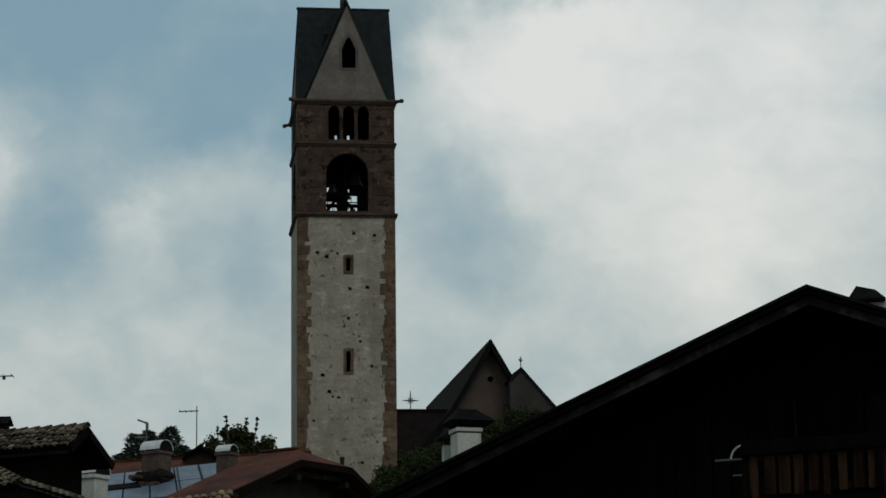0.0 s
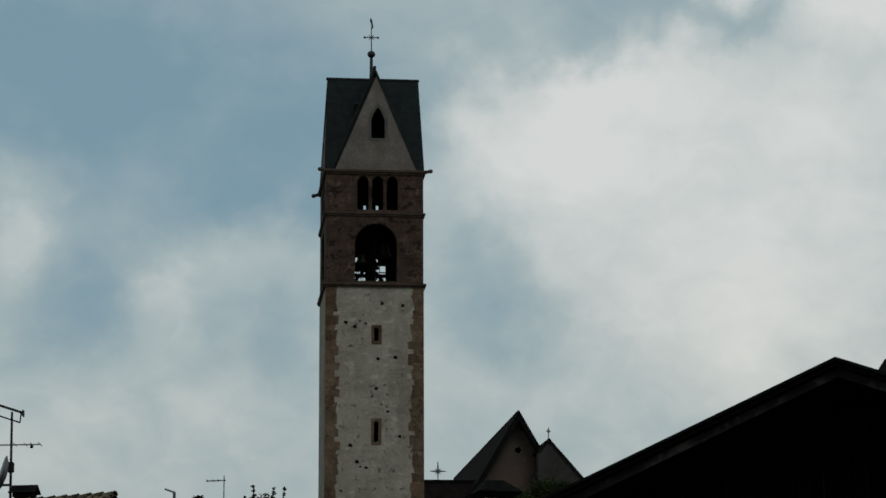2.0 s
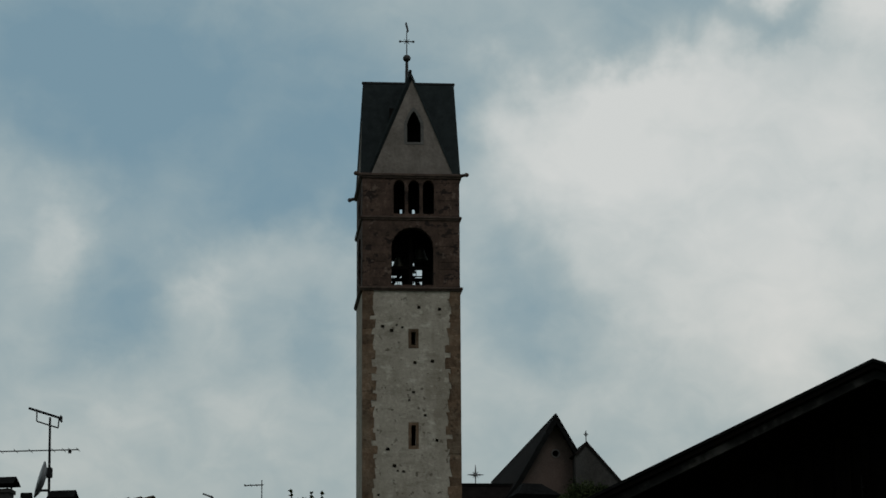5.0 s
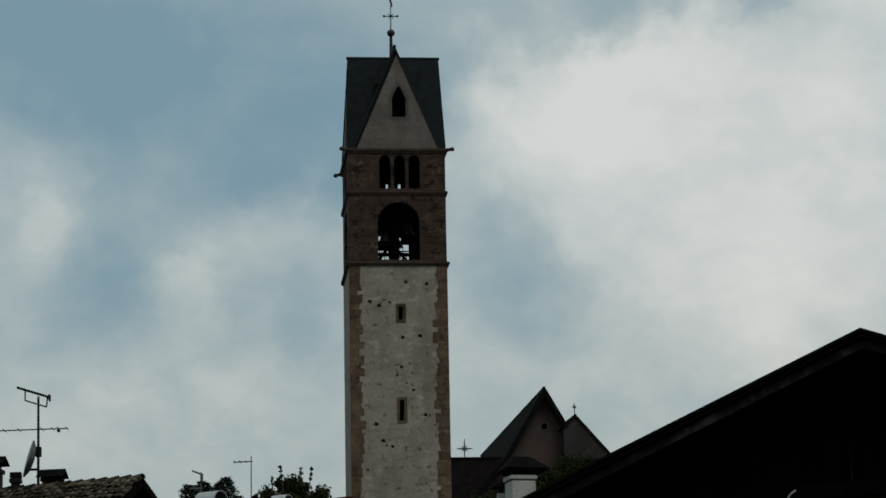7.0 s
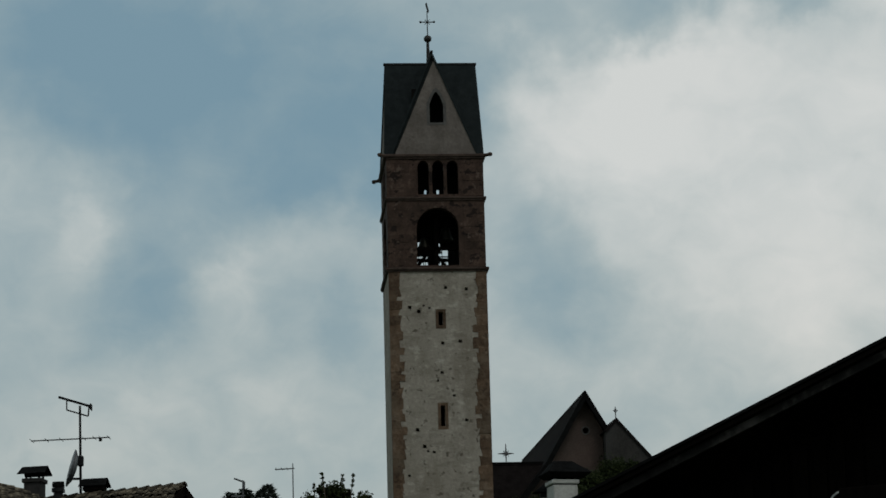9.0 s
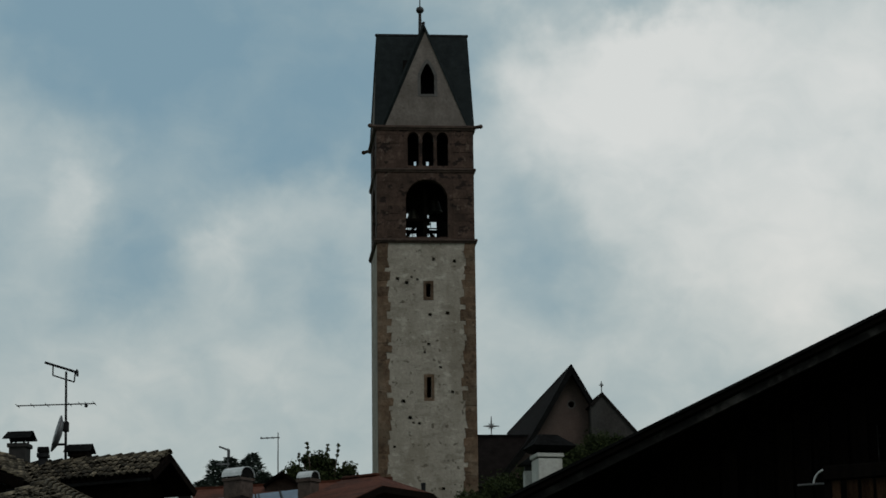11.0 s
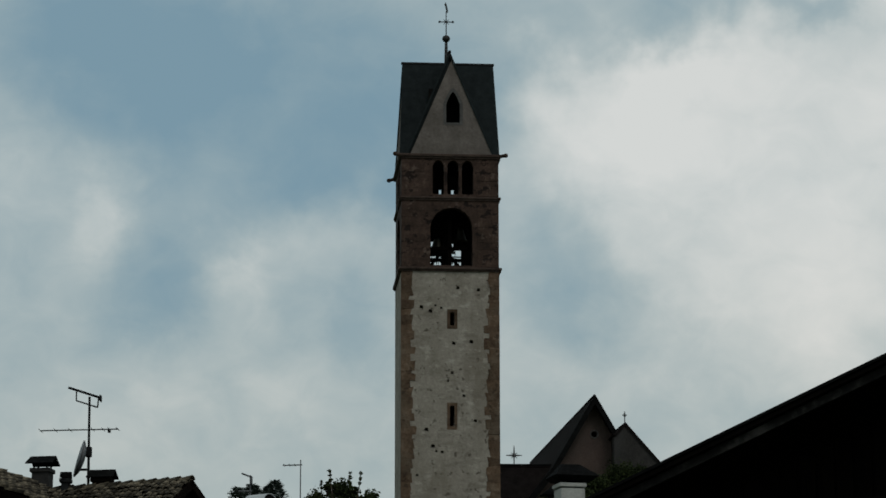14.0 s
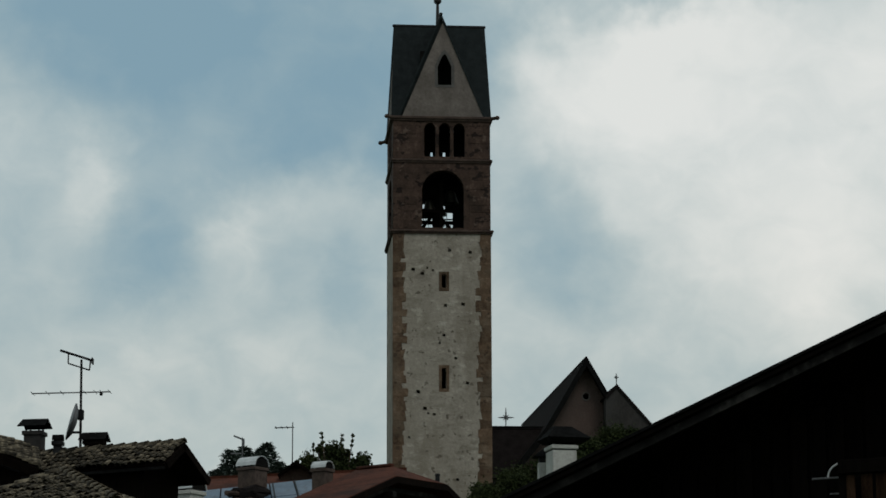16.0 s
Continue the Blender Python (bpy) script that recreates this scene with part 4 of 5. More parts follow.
def corner_roof():
    """A low hipped roof whose corner points to the street."""
    h = thing("hipped_tile_roof", Matrix.Identity(4), "low hipped roof of mossy barrel tiles", "roof")
    R = Vector((-6.62, 45.0, 6.97))
    e, f = Vector((-0.766, 0.643, 0)), Vector((0.643, 0.766, 0))
    top = R + e * 3.06 + f * 1.45 + Vector((0, 0, 0.87))
    left = R + e * 5.4
    e2 = Vector((0.235, 0.97, 0)).normalized()
    rear = R + e2 * 2.7
    for pts in ((R, left, top), (R, rear, top)):
        n = (pts[1] - pts[0]).cross(top - pts[0]).normalized()
        n = n if n.z > 0 else -n
        k = len(pts)
        vs = list(pts) + [p - n * 0.1 for p in pts]
        made = put("roof_slope", mesh_of("roof_slope", vs, [tuple(range(k)), tuple(range(2 * k - 1, k - 1, -1))] + [(i, (i + 1) % k, (i + 1) % k + k, i + k) for i in range(k)], BROWNWOOD), h)
        front_slope = made if pts[1] is left else front_slope
    up = f * 1.45 + Vector((0, 0, 0.87))
    lay_tiles(front_slope, R, e, up, 5.4, up.length, TILE, 0.15, 0.15, lambda a, b: b < min(a / 0.567, (1 - a) / 0.433), 8)
    rt = half_round_tile(0.34, 0.2, TILE)
    for s, top_of in ((R, top), (left, top), (rear, R)):
        d = (top_of - s)
        k = int(d.length / 0.27)
        for i in range(k):
            y = d.normalized()
            x = y.cross(Vector((0, 0, 1))).normalized()
            put("hip_tile", rt, h, Matrix.Translation(s + d * (i / k) + Vector((0, 0, 0.04))) @ Matrix((x, y, x.cross(y))).transposed().to_4x4())
    down = Vector((0, 0, 0.08))
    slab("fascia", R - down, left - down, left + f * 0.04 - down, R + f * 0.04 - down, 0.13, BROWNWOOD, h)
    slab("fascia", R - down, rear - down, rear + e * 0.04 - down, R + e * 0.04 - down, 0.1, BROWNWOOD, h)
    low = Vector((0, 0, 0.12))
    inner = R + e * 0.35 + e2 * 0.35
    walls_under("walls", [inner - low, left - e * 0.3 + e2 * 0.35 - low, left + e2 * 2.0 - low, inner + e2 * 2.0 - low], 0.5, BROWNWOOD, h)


corner_roof()


def upper_roof():
    """The verge of a taller tiled roof that runs down to the wing."""
    h = thing("upper_tile_roof", Matrix.Identity(4), "verge of a taller roof with mossy barrel tiles", "roof")
    near = Vector((-10.99, 62.0, 9.81))
    d = Vector((1.09, 0.0, -0.40)).normalized()
    back = Vector((-0.36, 1.5, 0.62)).normalized()
    a, b = near - d * 3.2, near + d * 0.1
    verge_slope = slab("roof_slope", a, b, b + back * 1.6, a + back * 1.6, 0.12, BROWNWOOD, h)
    lay_tiles(verge_slope, b, back, -d, 1.6, 3.3, TILE, 0.17, 0.2, None, 12)
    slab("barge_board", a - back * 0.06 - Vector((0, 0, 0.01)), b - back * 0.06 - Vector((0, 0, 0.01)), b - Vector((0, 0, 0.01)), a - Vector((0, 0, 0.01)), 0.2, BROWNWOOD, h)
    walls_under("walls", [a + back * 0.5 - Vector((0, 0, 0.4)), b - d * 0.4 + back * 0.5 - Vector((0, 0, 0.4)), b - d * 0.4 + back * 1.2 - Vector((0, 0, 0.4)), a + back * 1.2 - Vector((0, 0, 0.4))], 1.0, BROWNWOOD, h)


upper_roof()


def red_house():
    """A house with a clipped (half-hipped) gable; origin at the hip's left corner."""
    A, g, u, z = gable_axes((-3.92, 84.0, 12.36), 55.0)
    h = thing("red_roof_house", Matrix.Identity(4), "house with red-brown clipped gable roof and brownish walls", "house")
    m = Matrix.Translation(A) @ Matrix((g, u, z)).transposed().to_4x4()
    LB, HL, HR, RB = (-8.0, 0, -3.04), (0, 0, 0), (2.55, 0, 0), (4.9, 0, -1.22)
    R0, L = (1.27, 1.12, 0.52), 2.5
    R1 = (1.27, L, 0.52)

    def plate(name, pts, thick, mat, label=""):
        n = len(pts)
        vs = [Vector(p) for p in pts] + [Vector(p) - Vector((0, 0, thick)) for p in pts]
        fs = [tuple(range(n)), tuple(range(2 * n - 1, n - 1, -1))] + [(k, (k + 1) % n, (k + 1) % n + n, k + n) for k in range(n)]
        put(name, mesh_of(name, vs, fs, mat), h, m, label)

    plate("roof_slope", [LB, HL, R0, R1, (-8.0, L, -3.04)], 0.1, RED_TILE, "red-brown roofing")
    plate("roof_slope", [HR, RB, (4.9, L, -1.22), R1, R0], 0.1, RED_TILE, "red-brown roofing")
    plate("hip_slope", [HL, HR, R0], 0.1, RED_TILE, "clipped gable hip")
    for p, q in ((LB, HL), (HL, HR), (HR, RB)):
        for back, drop, high, deep in ((-0.06, 0.02, 0.2, 0.06), (0.35, 0.3, 0.14, 0.12)):
            a, b = Vector(p) + Vector((0, back, -drop)), Vector(q) + Vector((0, back, -drop))
            plate("barge_board" if back < 0 else "soffit_beam", [a, b, b + Vector((0, deep, 0)), a + Vector((0, deep, 0))], high, BROWNWOOD if back < 0 else VERGE)
    for x in (-6.0, -3.0, 0.1, 2.5, 4.0):
        zz = (0.38 * x if x < 0 else 0 if x < 2.55 else -0.52 * (x - 2.55)) - 0.45
        part("purlin_end", boxed(x - 0.1, x + 0.1, 0.1, 1.1, zz - 0.2, zz, bevel=0.02), VERGE, h).matrix_local = m
    wins = [rect(-1.9, -0.9, -4.2, -1.7), rect(1.2, 1.9, -2.9, -1.5), rect(-4.2, -3.4, -4.2, -2.6)]
    wall_plate("gable_wall", [(-6.9, -8), (3.9, -8), (3.9, -1.0), (2.55, -0.3), (0, -0.3), (-6.9, -2.9)], wins, 0.3, DIM_WALL, h, m @ Matrix.Translation((0, 1.1, 0)), "dim brownish plaster")
    for x0, x1, z0, z1 in ((-1.9, -0.9, -4.2, -1.7), (1.2, 1.9, -2.9, -1.5), (-4.2, -3.4, -4.2, -2.6)):
        part("window_shutter", boxed(x0 - 0.42, x0 - 0.02, 1.03, 1.09, z0, z1), BROWNWOOD, h).matrix_local = m
        part("window_shutter", boxed(x1 + 0.02, x1 + 0.42, 1.03, 1.09, z0, z1), BROWNWOOD, h).matrix_local = m
        part("window_pane", boxed(x0, x1, 1.25, 1.27, z0, z1), DARKMETAL, h).matrix_local = m
    for x0, x1 in ((-5.2, -2.6), (-1.6, 0.8)):
        rail = part("balcony_rail", boxed(x0, x1, 0.5, 0.56, -2.5, -2.42), IRON, h)
        rail.matrix_local = m
        part("balcony_floor", boxed(x0, x1, 0.5, 1.1, -3.4, -3.3), BROWNWOOD, h).matrix_local = m
        k = x0 + 0.05
        while k < x1:
            part("baluster", boxed(k - 0.015, k + 0.015, 0.515, 0.545, -3.3, -2.5), IRON, rail)
            k += 0.25
    part("side_wall", boxed(-6.9, -6.6, 1.4, L - 0.2, -8, -2.8), DIM_WALL, h).matrix_local = m
    part("far_side_wall", boxed(3.6, 3.9, 1.4, L - 0.2, -8, -0.9), DIM_WALL, h).matrix_local = m
    part("rear_wall", boxed(-6.6, 3.6, L - 0.4, L - 0.2, -8, -2.7), DIM_WALL, h).matrix_local = m
    part("ridge_cap", boxed(1.17, 1.37, 1.1, L, 0.5, 0.6, bevel=0.03), RED_TILE, h).matrix_local = m
    vp = thing("vent_pipe", m @ pose(2.5, 0.3, -0.12), "short dark vent pipe on the red roof", "vent pipe")
    part("pipe", rod(bmesh.new(), (0, 0, -0.1), (0, 0, 0.42), 0.07, 0.07, 10), DARKMETAL, vp)
    part("pipe_cap", rod(bmesh.new(), (0, 0, 0.4), (0, 0, 0.46), 0.09, 0.07, 10), DARKMETAL, vp)


red_house()


def panel_roof():
    h = thing("panel_roof_house", Matrix.Identity(4), "low house roof clad with blue-grey panels", "house")
    a, b, c, d = Vector((-10.6, 88.0, 11.45)), Vector((-6.2, 88.0, 11.85)), Vector((-6.95, 93.0, 13.38)), Vector((-11.0, 93.0, 12.98))
    slab("roof_slope", a, b, c, d, 0.15, NEARBLACK, h)
    n = (b - a).cross(d - a).normalized()
    rng = random.Random(4)
    for i in range(5):
        for j in range(2):
            s0, s1, t0, t1 = i / 5 + 0.006, (i + 1) / 5 - 0.006, j / 2 + 0.01, (j + 1) / 2 - 0.01

            def at(s, t):
                return a.lerp(b, s).lerp(d.lerp(c, s), t) + n * 0.07
            slab("roof_panel", at(s0, t0), at(s1, t0), at(s1, t1), at(s0, t1), 0.05, BLUEMETAL, h, "blue-grey panel")
    def lid(s, t, k):
        return a.lerp(b, s).lerp(d.lerp(c, s), t) + n * k
    # solid dark strip on top of the panels
    slab("roof_hatch", lid(0.03, 0.4, 0.11), lid(0.34, 0.4, 0.11), lid(0.31, 0.56, 0.11), lid(0.03, 0.56, 0.11), 0.035, NEARBLACK, h, "dark strip laid over the panels")
    for s0 in (0.62, 0.8):
        slab("panel_rail", lid(s0, 0.02, 0.1), lid(s0 + 0.012, 0.02, 0.1), lid(s0 + 0.012, 0.98, 0.1), lid(s0, 0.98, 0.1), 0.03, DARKMETAL, h)
    walls_under("walls", [a + Vector((0.3, 0.4, -0.2)), b + Vector((-0.3, 0.4, -0.2)), c + Vector((-0.3, -0.3, -1.9)), d + Vector((0.3, -0.3, -1.9))], 2, GREYWALL, h)
    return h


panel_roof()


def ochre_roof():
    h = thing("ochre_tile_roof", Matrix.Identity(4), "low roof of ochre barrel tiles", "roof")
    a, b = Vector((-7.4, 66.0, 8.24)), Vector((-4.75, 66.0, 8.54))
    up = Vector((0.02, 1.9, 0.95))
    along = (b - a)
    slope = slab("roof_slope", a, b, b + up, a + up, 0.1, BROWNWOOD, h)
    lay_tiles(slope, a, along, up, along.length, up.length, OCHRE_TILE, 0.2, 0.26, None, 21)
    slab("barge_board", b, b + Vector((0.06, 0, 0)), b + up + Vector((0.06, 0, 0)), b + up, 0.2, BROWNWOOD, h)
    walls_under("walls", [a + Vector((0.3, 0.4, -0.15)), b + Vector((-0.3, 0.4, -0.15)), b + up + Vector((-0.3, -0.2, -1)), a + up + Vector((0.3, -0.2, -1))], 1, GREYWALL, h)


ochre_roof()


def back_roofs():
    h = thing("rear_red_roof", Matrix.Identity(4), "long red-brown roof between the chimneys", "house")
    slab("roof_slope", (-15.0, 98.0, 13.45), (-4.3, 98.0, 13.75), (-4.3, 100.6, 14.72), (-15.0, 100.6, 14.3), 0.15, RED_TILE, h)
    slab("roof_slope", (-15.0, 103.2, 13.3), (-4.3, 103.2, 13.6), (-4.3, 100.6, 14.72), (-15.0, 100.6, 14.3), 0.15, RED_TILE, h)
    slab("ridge_cap", (-15.0, 100.5, 14.36), (-4.3, 100.5, 14.78), (-4.3, 100.7, 14.78), (-15.0, 100.7, 14.36), 0.12, RED_TILE, h)
    g2 = thing("small_gable", Matrix.Identity(4), "small dark timber gable roof behind the chimneys", "roof")
    slab("roof_slope", (-8.9, 99.4, 14.4), (-8.2, 99.0, 14.86), (-8.2, 101, 14.86), (-8.9, 101, 14.4), 0.1, BROWNWOOD, g2)
    slab("roof_slope", (-7.5, 99.4, 14.4), (-8.2, 99.0, 14.86), (-8.2, 101, 14.86), (-7.5, 101, 14.4), 0.1, BROWNWOOD, g2)
    wall_plate("gable_wall", [(-8.8, 13.8), (-7.6, 13.8), (-7.6, 14.35), (-8.2, 14.74), (-8.8, 14.35)], [], 0.2, PORPHYRY, g2, Matrix.Translation((0, 99.5, 0)))
    part("walls", boxed(-14.6, -4.7, 98.5, 102.7, 6, 13.4), GREYWALL, h)


back_roofs()
capped_chimney(-11.9, 67.0, 9.6, 11.31, 0.42, 0.42, CHAPEL_WALL, NEARBLACK, -8, "gable", 1.65, "grey chimney with dark metal hood beside the aerial", 0.12, 1.5)
capped_chimney(-10.33, 66.3, 10.4, 10.98, 0.42, 0.3, BROWNWOOD, NEARBLACK, -8, "gable", 1.6, "low vent under a dark sheet metal hood", 0.01, 1.7)
capped_chimney(-11.24, 66.5, 10.0, 11.0, 0.2, 0.2, DARKMETAL, NEARBLACK, 0, "round", 1.3, "thin dark flue with round cap", 0.02, 1.3)
capped_chimney(-8.5, 70.0, 4.8, 10.2, 0.58, 0.58, WHITEWALL, SHEET, -30, "round", 1.2, "white plastered chimney with pale metal cap", 0.04, 1.15, 0.32)
broad = capped_chimney(-8.95, 91.0, 11.0, 13.54, 0.74, 0.64, BROWNCOAT, SHEET, -34, "round", 1.12, "broad brown chimney with pale curved cap", 0.05, 1.15, 0.44)
rngb = random.Random(17)
for x0, x1, z0, z1 in ((-0.5, 0.62, 11.5, 12.2), (-0.56, 0.2, 12.2, 12.55), (0.2, 0.6, 12.2, 12.62), (-0.5, 0.02, 12.55, 12.85), (0.02, 0.56, 12.62, 12.88)):
    bm = boxed(x0, x1, -0.55, 0.3, z0, z1, bevel=0.06)
    for v in bm.verts:
        v.co += Vector((rngb.uniform(-0.05, 0.05), 0, rngb.uniform(-0.05, 0.05)))
    part("base_stone", bm, NAVE_SLATE, broad, "weathered masonry footing")
for i in range(14):
    x, z = rngb.uniform(-0.55, 0.5), rngb.uniform(11.75, 12.75)
    w, h = rngb.uniform(0.1, 0.28), rngb.uniform(0.05, 0.12)
    bm = boxed(x - w, x + w, -0.72 - rngb.uniform(0, 0.1), -0.4, z - h, z + h, bevel=0.03)
    for v in bm.verts:
        v.co += Vector((rngb.uniform(-0.05, 0.05), 0, rngb.uniform(-0.05, 0.05)))
    part("base_stone", bm, (CORNICE, NAVE_SLATE)[i % 2], broad)
capped_chimney(-6.3, 86.2, 11.3, 12.86, 0.5, 0.46, BROWNCOAT, SHEET, -30, "round", 1.1, "brown rendered chimney with pale curved cap", 0.03, 1.1, 0.3)


# ---- aerials ----
def aerial():
    a = thing("television_aerial", pose(-10.69, 66.3, 0.44), "television mast with two aerials on the mossy roof", "aerial")
    part("mast", rod(bmesh.new(), (0.03, 0, 9.8), (0, 0, 12.52), 0.035, 0.028, 8), DARKMETAL, a)
    # upper aerial: a tilted boom with a loop bracket
    boom = part("upper_boom", rod(bmesh.new(), (-0.52, 0, 12.75), (0.28, 0, 12.49), 0.03, 0.03, 6), DARKMETAL, a)
    bm = bmesh.new()
    for p, q in (((-0.32, 0, 12.67), (-0.32, 0, 12.43)), ((-0.32, 0, 12.43), (0.2, 0, 12.26)), ((0.2, 0, 12.26), (0.22, 0, 12.5))):
        rod(bm, p, q, 0.018, 0.018, 6)
    part("bracket", bm, DARKMETAL, a)
    part("reflector", boxed(0.25, 0.29, -0.1, 0.1, 12.4, 12.56, bevel=0.015), DARKMETAL, a)
    bm = bmesh.new()
    rod(bm, (-1.18, 0, 11.70), (0.72, 0, 11.73), 0.016, 0.016, 6)
    low_boom = part("lower_boom", bm, ALU, a)
    for i, x in enumerate((-1.16, -0.8, -0.45, 0.1, 0.35, 0.5, 0.7)):
        z = 11.718 + 0.016 * x
        part("element", rod(bmesh.new(), (x, -0.28, z), (x, 0.28, z), 0.008, 0.008, 5), ALU, low_boom)
    part("feed", boxed(0.46, 0.53, -0.03, 0.03, 11.64, 11.71, bevel=0.01), DARKMETAL, a)
    part("clamp", boxed(-0.06, 0.09, -0.06, 0.06, 11.05, 11.3, bevel=0.02), DARKMETAL, a)
    d = part("dish", lathe(bmesh.new(), [(0.46, 0.09), (0.44, 0.075), (0.3, 0.01), (0.1, -0.03), (0.08, -0.05), (0.3, -0.015), (0.46, 0.07)][::-1], sides=24), DISH, a, "grey satellite dish", True)
    d.matrix_local = pose(-0.14, 0.05, 11.0, 0, 0, 0) @ pose(0, 0, 0, 4, -76, 12)
    part("dish_arm", rod(bmesh.new(), (-0.3, 0, 10.75), (0, 0, 10.75), 0.03, 0.03, 6), DARKMETAL, a)


aerial()


def small_aerial(x, y, z0, z1, kind):
    a = thing("small_aerial", pose(x, y, 0), "thin rooftop television aerial", "aerial", "small roof aerials")
    part("mast", rod(bmesh.new(), (0, 0, z0), (0, 0, z1), 0.026, 0.02, 6), ALU, a)
    if kind:
        part("boom", rod(bmesh.new(), (-0.65, 0, z1 - 0.2), (0.06, 0, z1 - 0.18), 0.022, 0.022, 6), ALU, a)
        for ex in (-0.6, -0.4, -0.2):
            part("element", rod(bmesh.new(), (ex, -0.25, z1 - 0.19), (ex, 0.25, z1 - 0.19), 0.015, 0.015, 5), ALU, a)
    else:
        part("boom", rod(bmesh.new(), (-0.3, 0, z1 + 0.06), (0.06, 0, z1 - 0.08), 0.03, 0.03, 6), ALU, a)
        part("lower_boom", rod(bmesh.new(), (-0.4, 0, z1 - 0.55), (0.05, 0, z1 - 0.55), 0.03, 0.03, 6), ALU, a)
        part("panel", boxed(-0.02, 0.07, -0.08, 0.08, z1 - 0.32, z1 - 0.04, bevel=0.015), ALU, a)


small_aerial(-9.6, 94.0, 12.5, 14.98, 0)
small_aerial(-8.46, 100.7, 14.5, 16.48, 1)


# ---- trees and bushes ----
def leaf_cloud(name, centres, count, size, mat, parent, seed, flat=0.55):
    rng = random.Random(seed)
    vs, fs = [], []
    shares = [r * r for _, r in centres]
    for _ in range(count):
        c, r = rng.choices(centres, shares)[0]
        d = Vector((rng.gauss(0, 0.55), rng.gauss(0, 0.55), rng.gauss(0.05, 0.6)))
        p = Vector(c) + d * r
        a = Vector((rng.gauss(0, 1), rng.gauss(0, 1), rng.gauss(0, 0.7))).normalized()
        b = a.cross(Vector((rng.gauss(0, 1), rng.gauss(0, 1), rng.gauss(0, 1)))).normalized() * flat
        s = size * rng.uniform(0.6, 1.3)
        i = len(vs)
        vs += [p - a * s, p + b * s, p + a * s, p - b * s]
        fs.append((i, i + 1, i + 2, i + 3))
    me = bpy.data.meshes.new(name)
    me.from_pydata([tuple(v) for v in vs], [], fs)
    me.materials.append(mat)
    return put(name, me, parent)


def bush(x, y, z, r, h, seed, stems=34, n=9000, size=0.068, label="dense green bush below the church", name="bush", shoots=0):
    t = thing(name, pose(x, y, 0), label, name, "bushes below the church" if name == "bush" else "garden shrubs")
    rng = random.Random(seed)
    centres = []
    bm = bmesh.new()
    g = hill(x, y)
    rod(bm, (0, 0, g - 0.2), (0, 0, z - h * 0.2), 0.16, 0.08, 7)
    for i in range(stems):
        a, k = rng.uniform(0, 6.28), rng.uniform(0.1, 0.95)
        c = Vector((math.cos(a) * r * k, math.sin(a) * r * k, z + rng.uniform(-0.6, 0.55 * (1.1 - k)) * h))
        rod(bm, (0, 0, z - h * 0.4), c, 0.05, 0.015, 5)
        centres.append((c, r * rng.uniform(0.1, 0.36)))
    for i in range(shoots):
        a, k = rng.uniform(0, 6.28), rng.uniform(0.1, 0.8)
        p = Vector((math.cos(a) * r * k, math.sin(a) * r * k, z))
        q = p + Vector((rng.uniform(-0.25, 0.25), rng.uniform(-0.2, 0.2), h * rng.uniform(0.5, 0.85)))
        rod(bm, p, q, 0.03, 0.012, 5)
        for w in (0.7, 0.85, 1.0):
            centres.append((p.lerp(q, w), 0.05))
    part("trunk", bm, BARK, t)
    leaf_cloud("crown", centres, n, size, LEAF, t, seed)
    return t


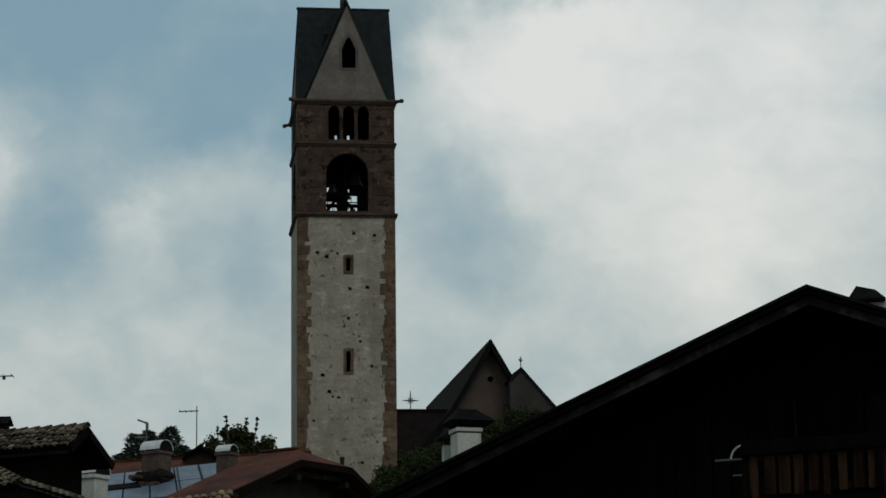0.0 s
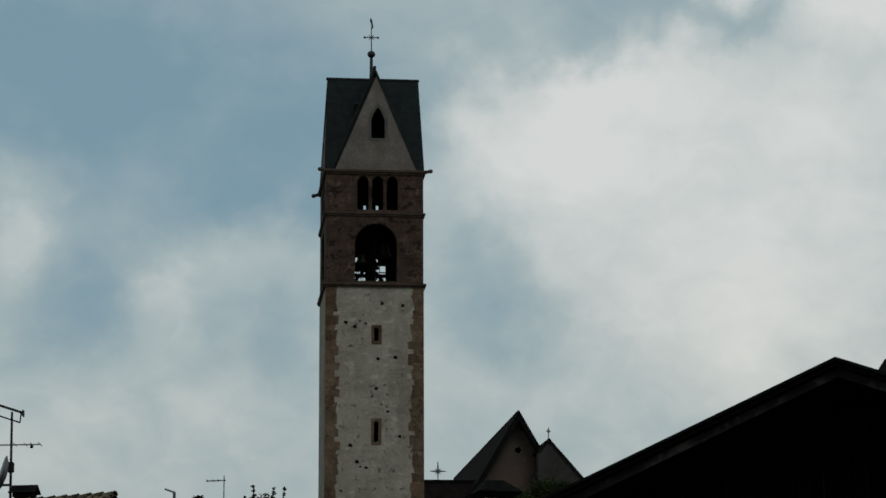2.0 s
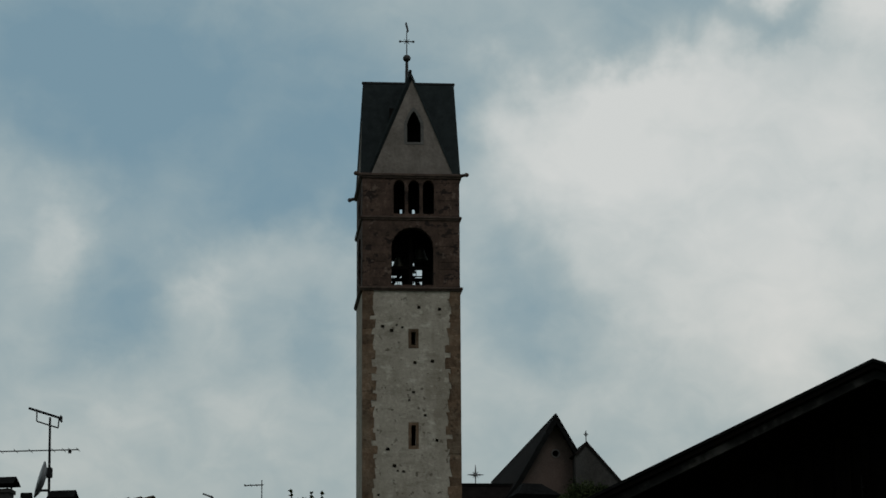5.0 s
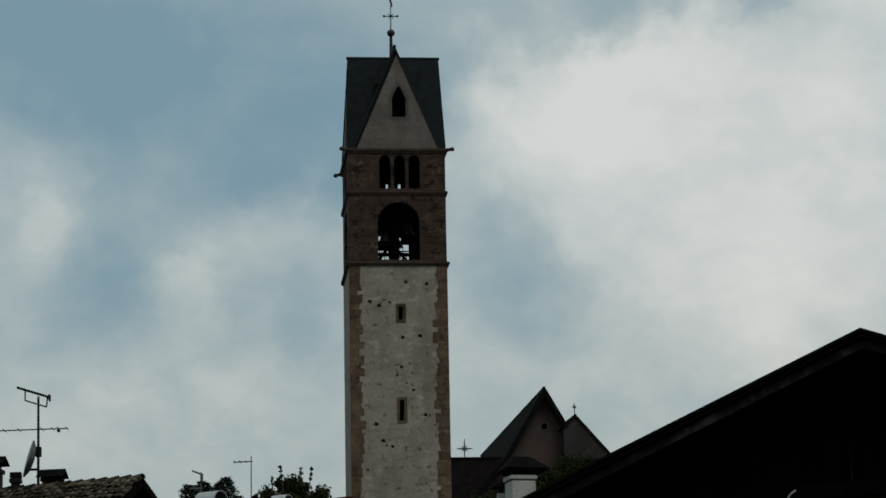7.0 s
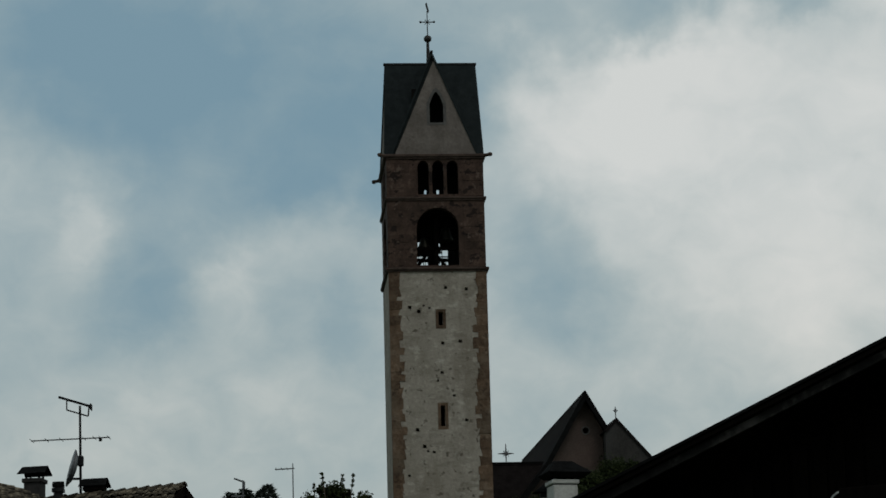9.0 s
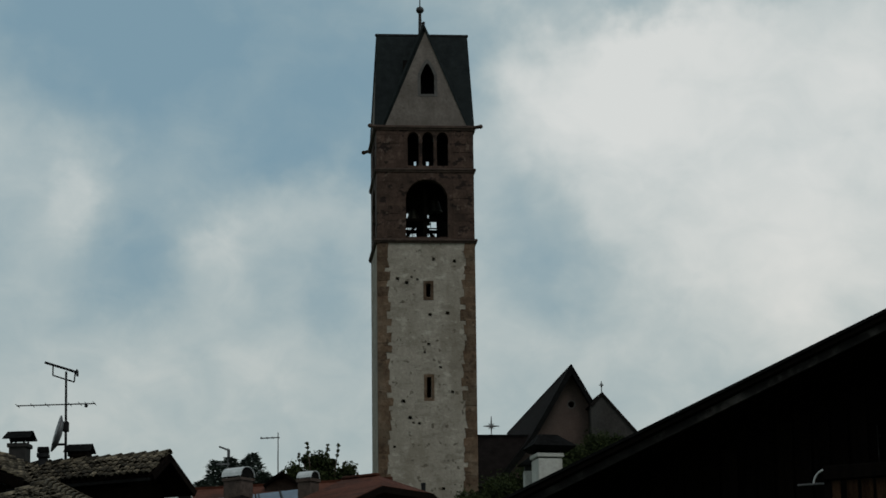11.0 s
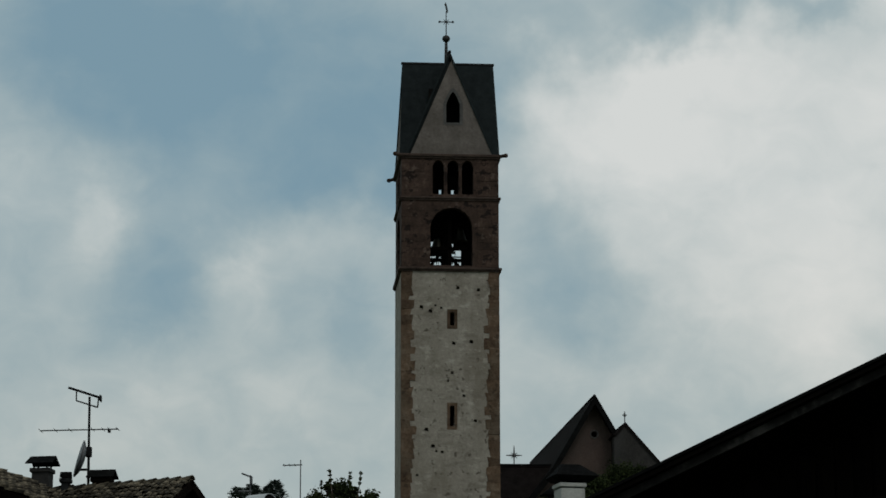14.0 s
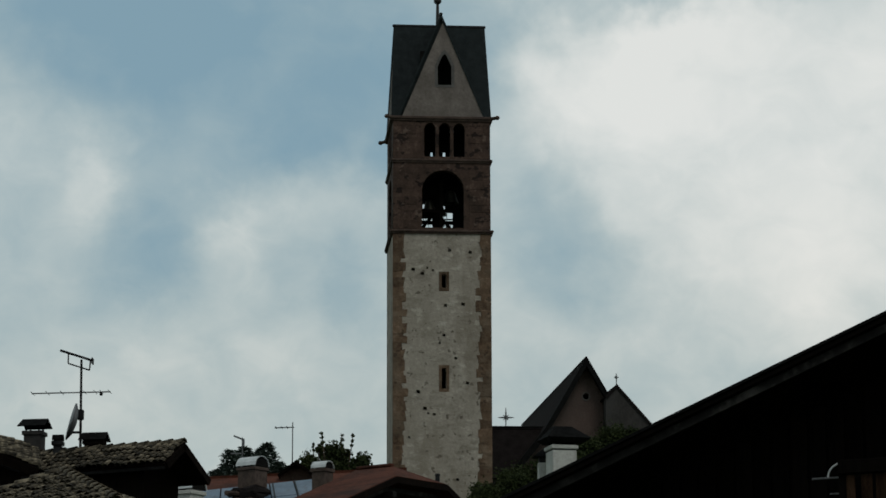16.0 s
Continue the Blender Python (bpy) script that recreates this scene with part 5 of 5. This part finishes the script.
def conifer(x, y, h, z0, seed):
    t = thing("conifer", pose(x, y, 0), "dark distant conifer on the hillside", "tree", "conifers on the hillside")
    rng = random.Random(seed)
    part("trunk", rod(bmesh.new(), (0, 0, z0 - 0.3), (0, 0, z0 + h), 0.25, 0.03, 7), BARK, t)
    vs, fs = [], []
    lean = rng.uniform(0.8, 1.25)
    for i in range(3600):
        k = rng.random() ** 0.8
        zz = z0 + h * (0.1 + 0.9 * k)
        a = rng.uniform(0, 6.28)
        rad = min(0.9 * (1 - k) ** 0.55, 0.36) * h * 0.4 * lean * (0.8 + 0.25 * math.sin(k * 26 + 2 * math.sin(a + seed))) + 0.1
        rr = rad * rng.uniform(0.2, 1.0)
        p = Vector((math.cos(a) * rr, math.sin(a) * rr, zz))
        d = Vector((math.cos(a), math.sin(a), rng.uniform(-0.5, 0.5))).normalized() * rng.uniform(0.2, 0.5)
        s = Vector((-math.sin(a), math.cos(a), rng.uniform(-0.4, 0.4))) * 0.15
        j = len(vs)
        vs += [p - s, p + s, p + d]
        fs.append((j, j + 1, j + 2))
    me = bpy.data.meshes.new("crown")
    me.from_pydata([tuple(v) for v in vs], [], fs)
    me.materials.append(NEEDLE)
    put("crown", me, t)


rngc = random.Random(2)
for x, y, top in ((-27.4, 231, 30.3), (-26.5, 229, 30.9), (-25.7, 230, 31.6), (-25.0, 232, 32.3), (-24.2, 228, 33.0), (-23.5, 231, 33.7), (-22.8, 229, 32.9), (-22.1, 231, 33.4),
                  (-21.3, 229, 33.7), (-20.6, 232, 32.5), (-19.8, 230, 31.9), (-19.0, 231, 31.4), (-23.9, 236, 32.4), (-21.7, 236, 32.2), (-26.1, 236, 30.9)):
    h = rngc.uniform(9, 12)
    conifer(x, y, h, top - h, int(x * -10))
# garden shrubs on the slope behind the chimneys
for x, z, r, h, s in ((-8.25, 16.05, 0.7, 1.5, 31), (-7.75, 16.2, 0.85, 1.6, 32), (-7.15, 16.05, 0.8, 1.5, 33), (-6.55, 15.8, 0.7, 1.2, 34), (-6.1, 15.35, 0.5, 0.8, 35), (-8.9, 15.6, 0.6, 1.0, 36)):
    bush(x, 110, z, r, h, s, 24, 5200, 0.07, "loose green garden shrub behind the roofs", "shrub", 2)
# bushes below tower and nave
for x, y, z, r, h, s in ((-1.9, 142, 18.7, 1.1, 1.3, 41), (-0.8, 143, 19.3, 1.2, 1.2, 42), (0.6, 144, 20.0, 1.2, 1.2, 43), (-2.6, 141, 18.0, 0.9, 1.0, 44),
                         (3.2, 150, 22.0, 1.1, 1.2, 45), (4.4, 151, 22.55, 1.2, 1.2, 46), (5.6, 151, 22.95, 1.1, 1.2, 47), (1.8, 148, 20.6, 1.1, 1.0, 48), (2.6, 148, 21.3, 1.0, 1.0, 49)):
    bush(x, y, z, r, h, s)


# ---- unseen blocks added behind and beside the camera to hold off skylight ----
for nm, x0, x1, y0, y1, hh in (("house_block_behind", -16, 16, -16, -7, 11.0), ("house_block_west", -20, -12, -16, 22, 9.0), ("house_block_east", 12.5, 21, -16, 22, 9.0)):
    tagged(part(nm, boxed(x0, x1, y0, y1, 0, hh, bevel=0.05), SHADEWALL, None), "unseen plain block added to hold skylight off the dark house", "house", kind="structure")
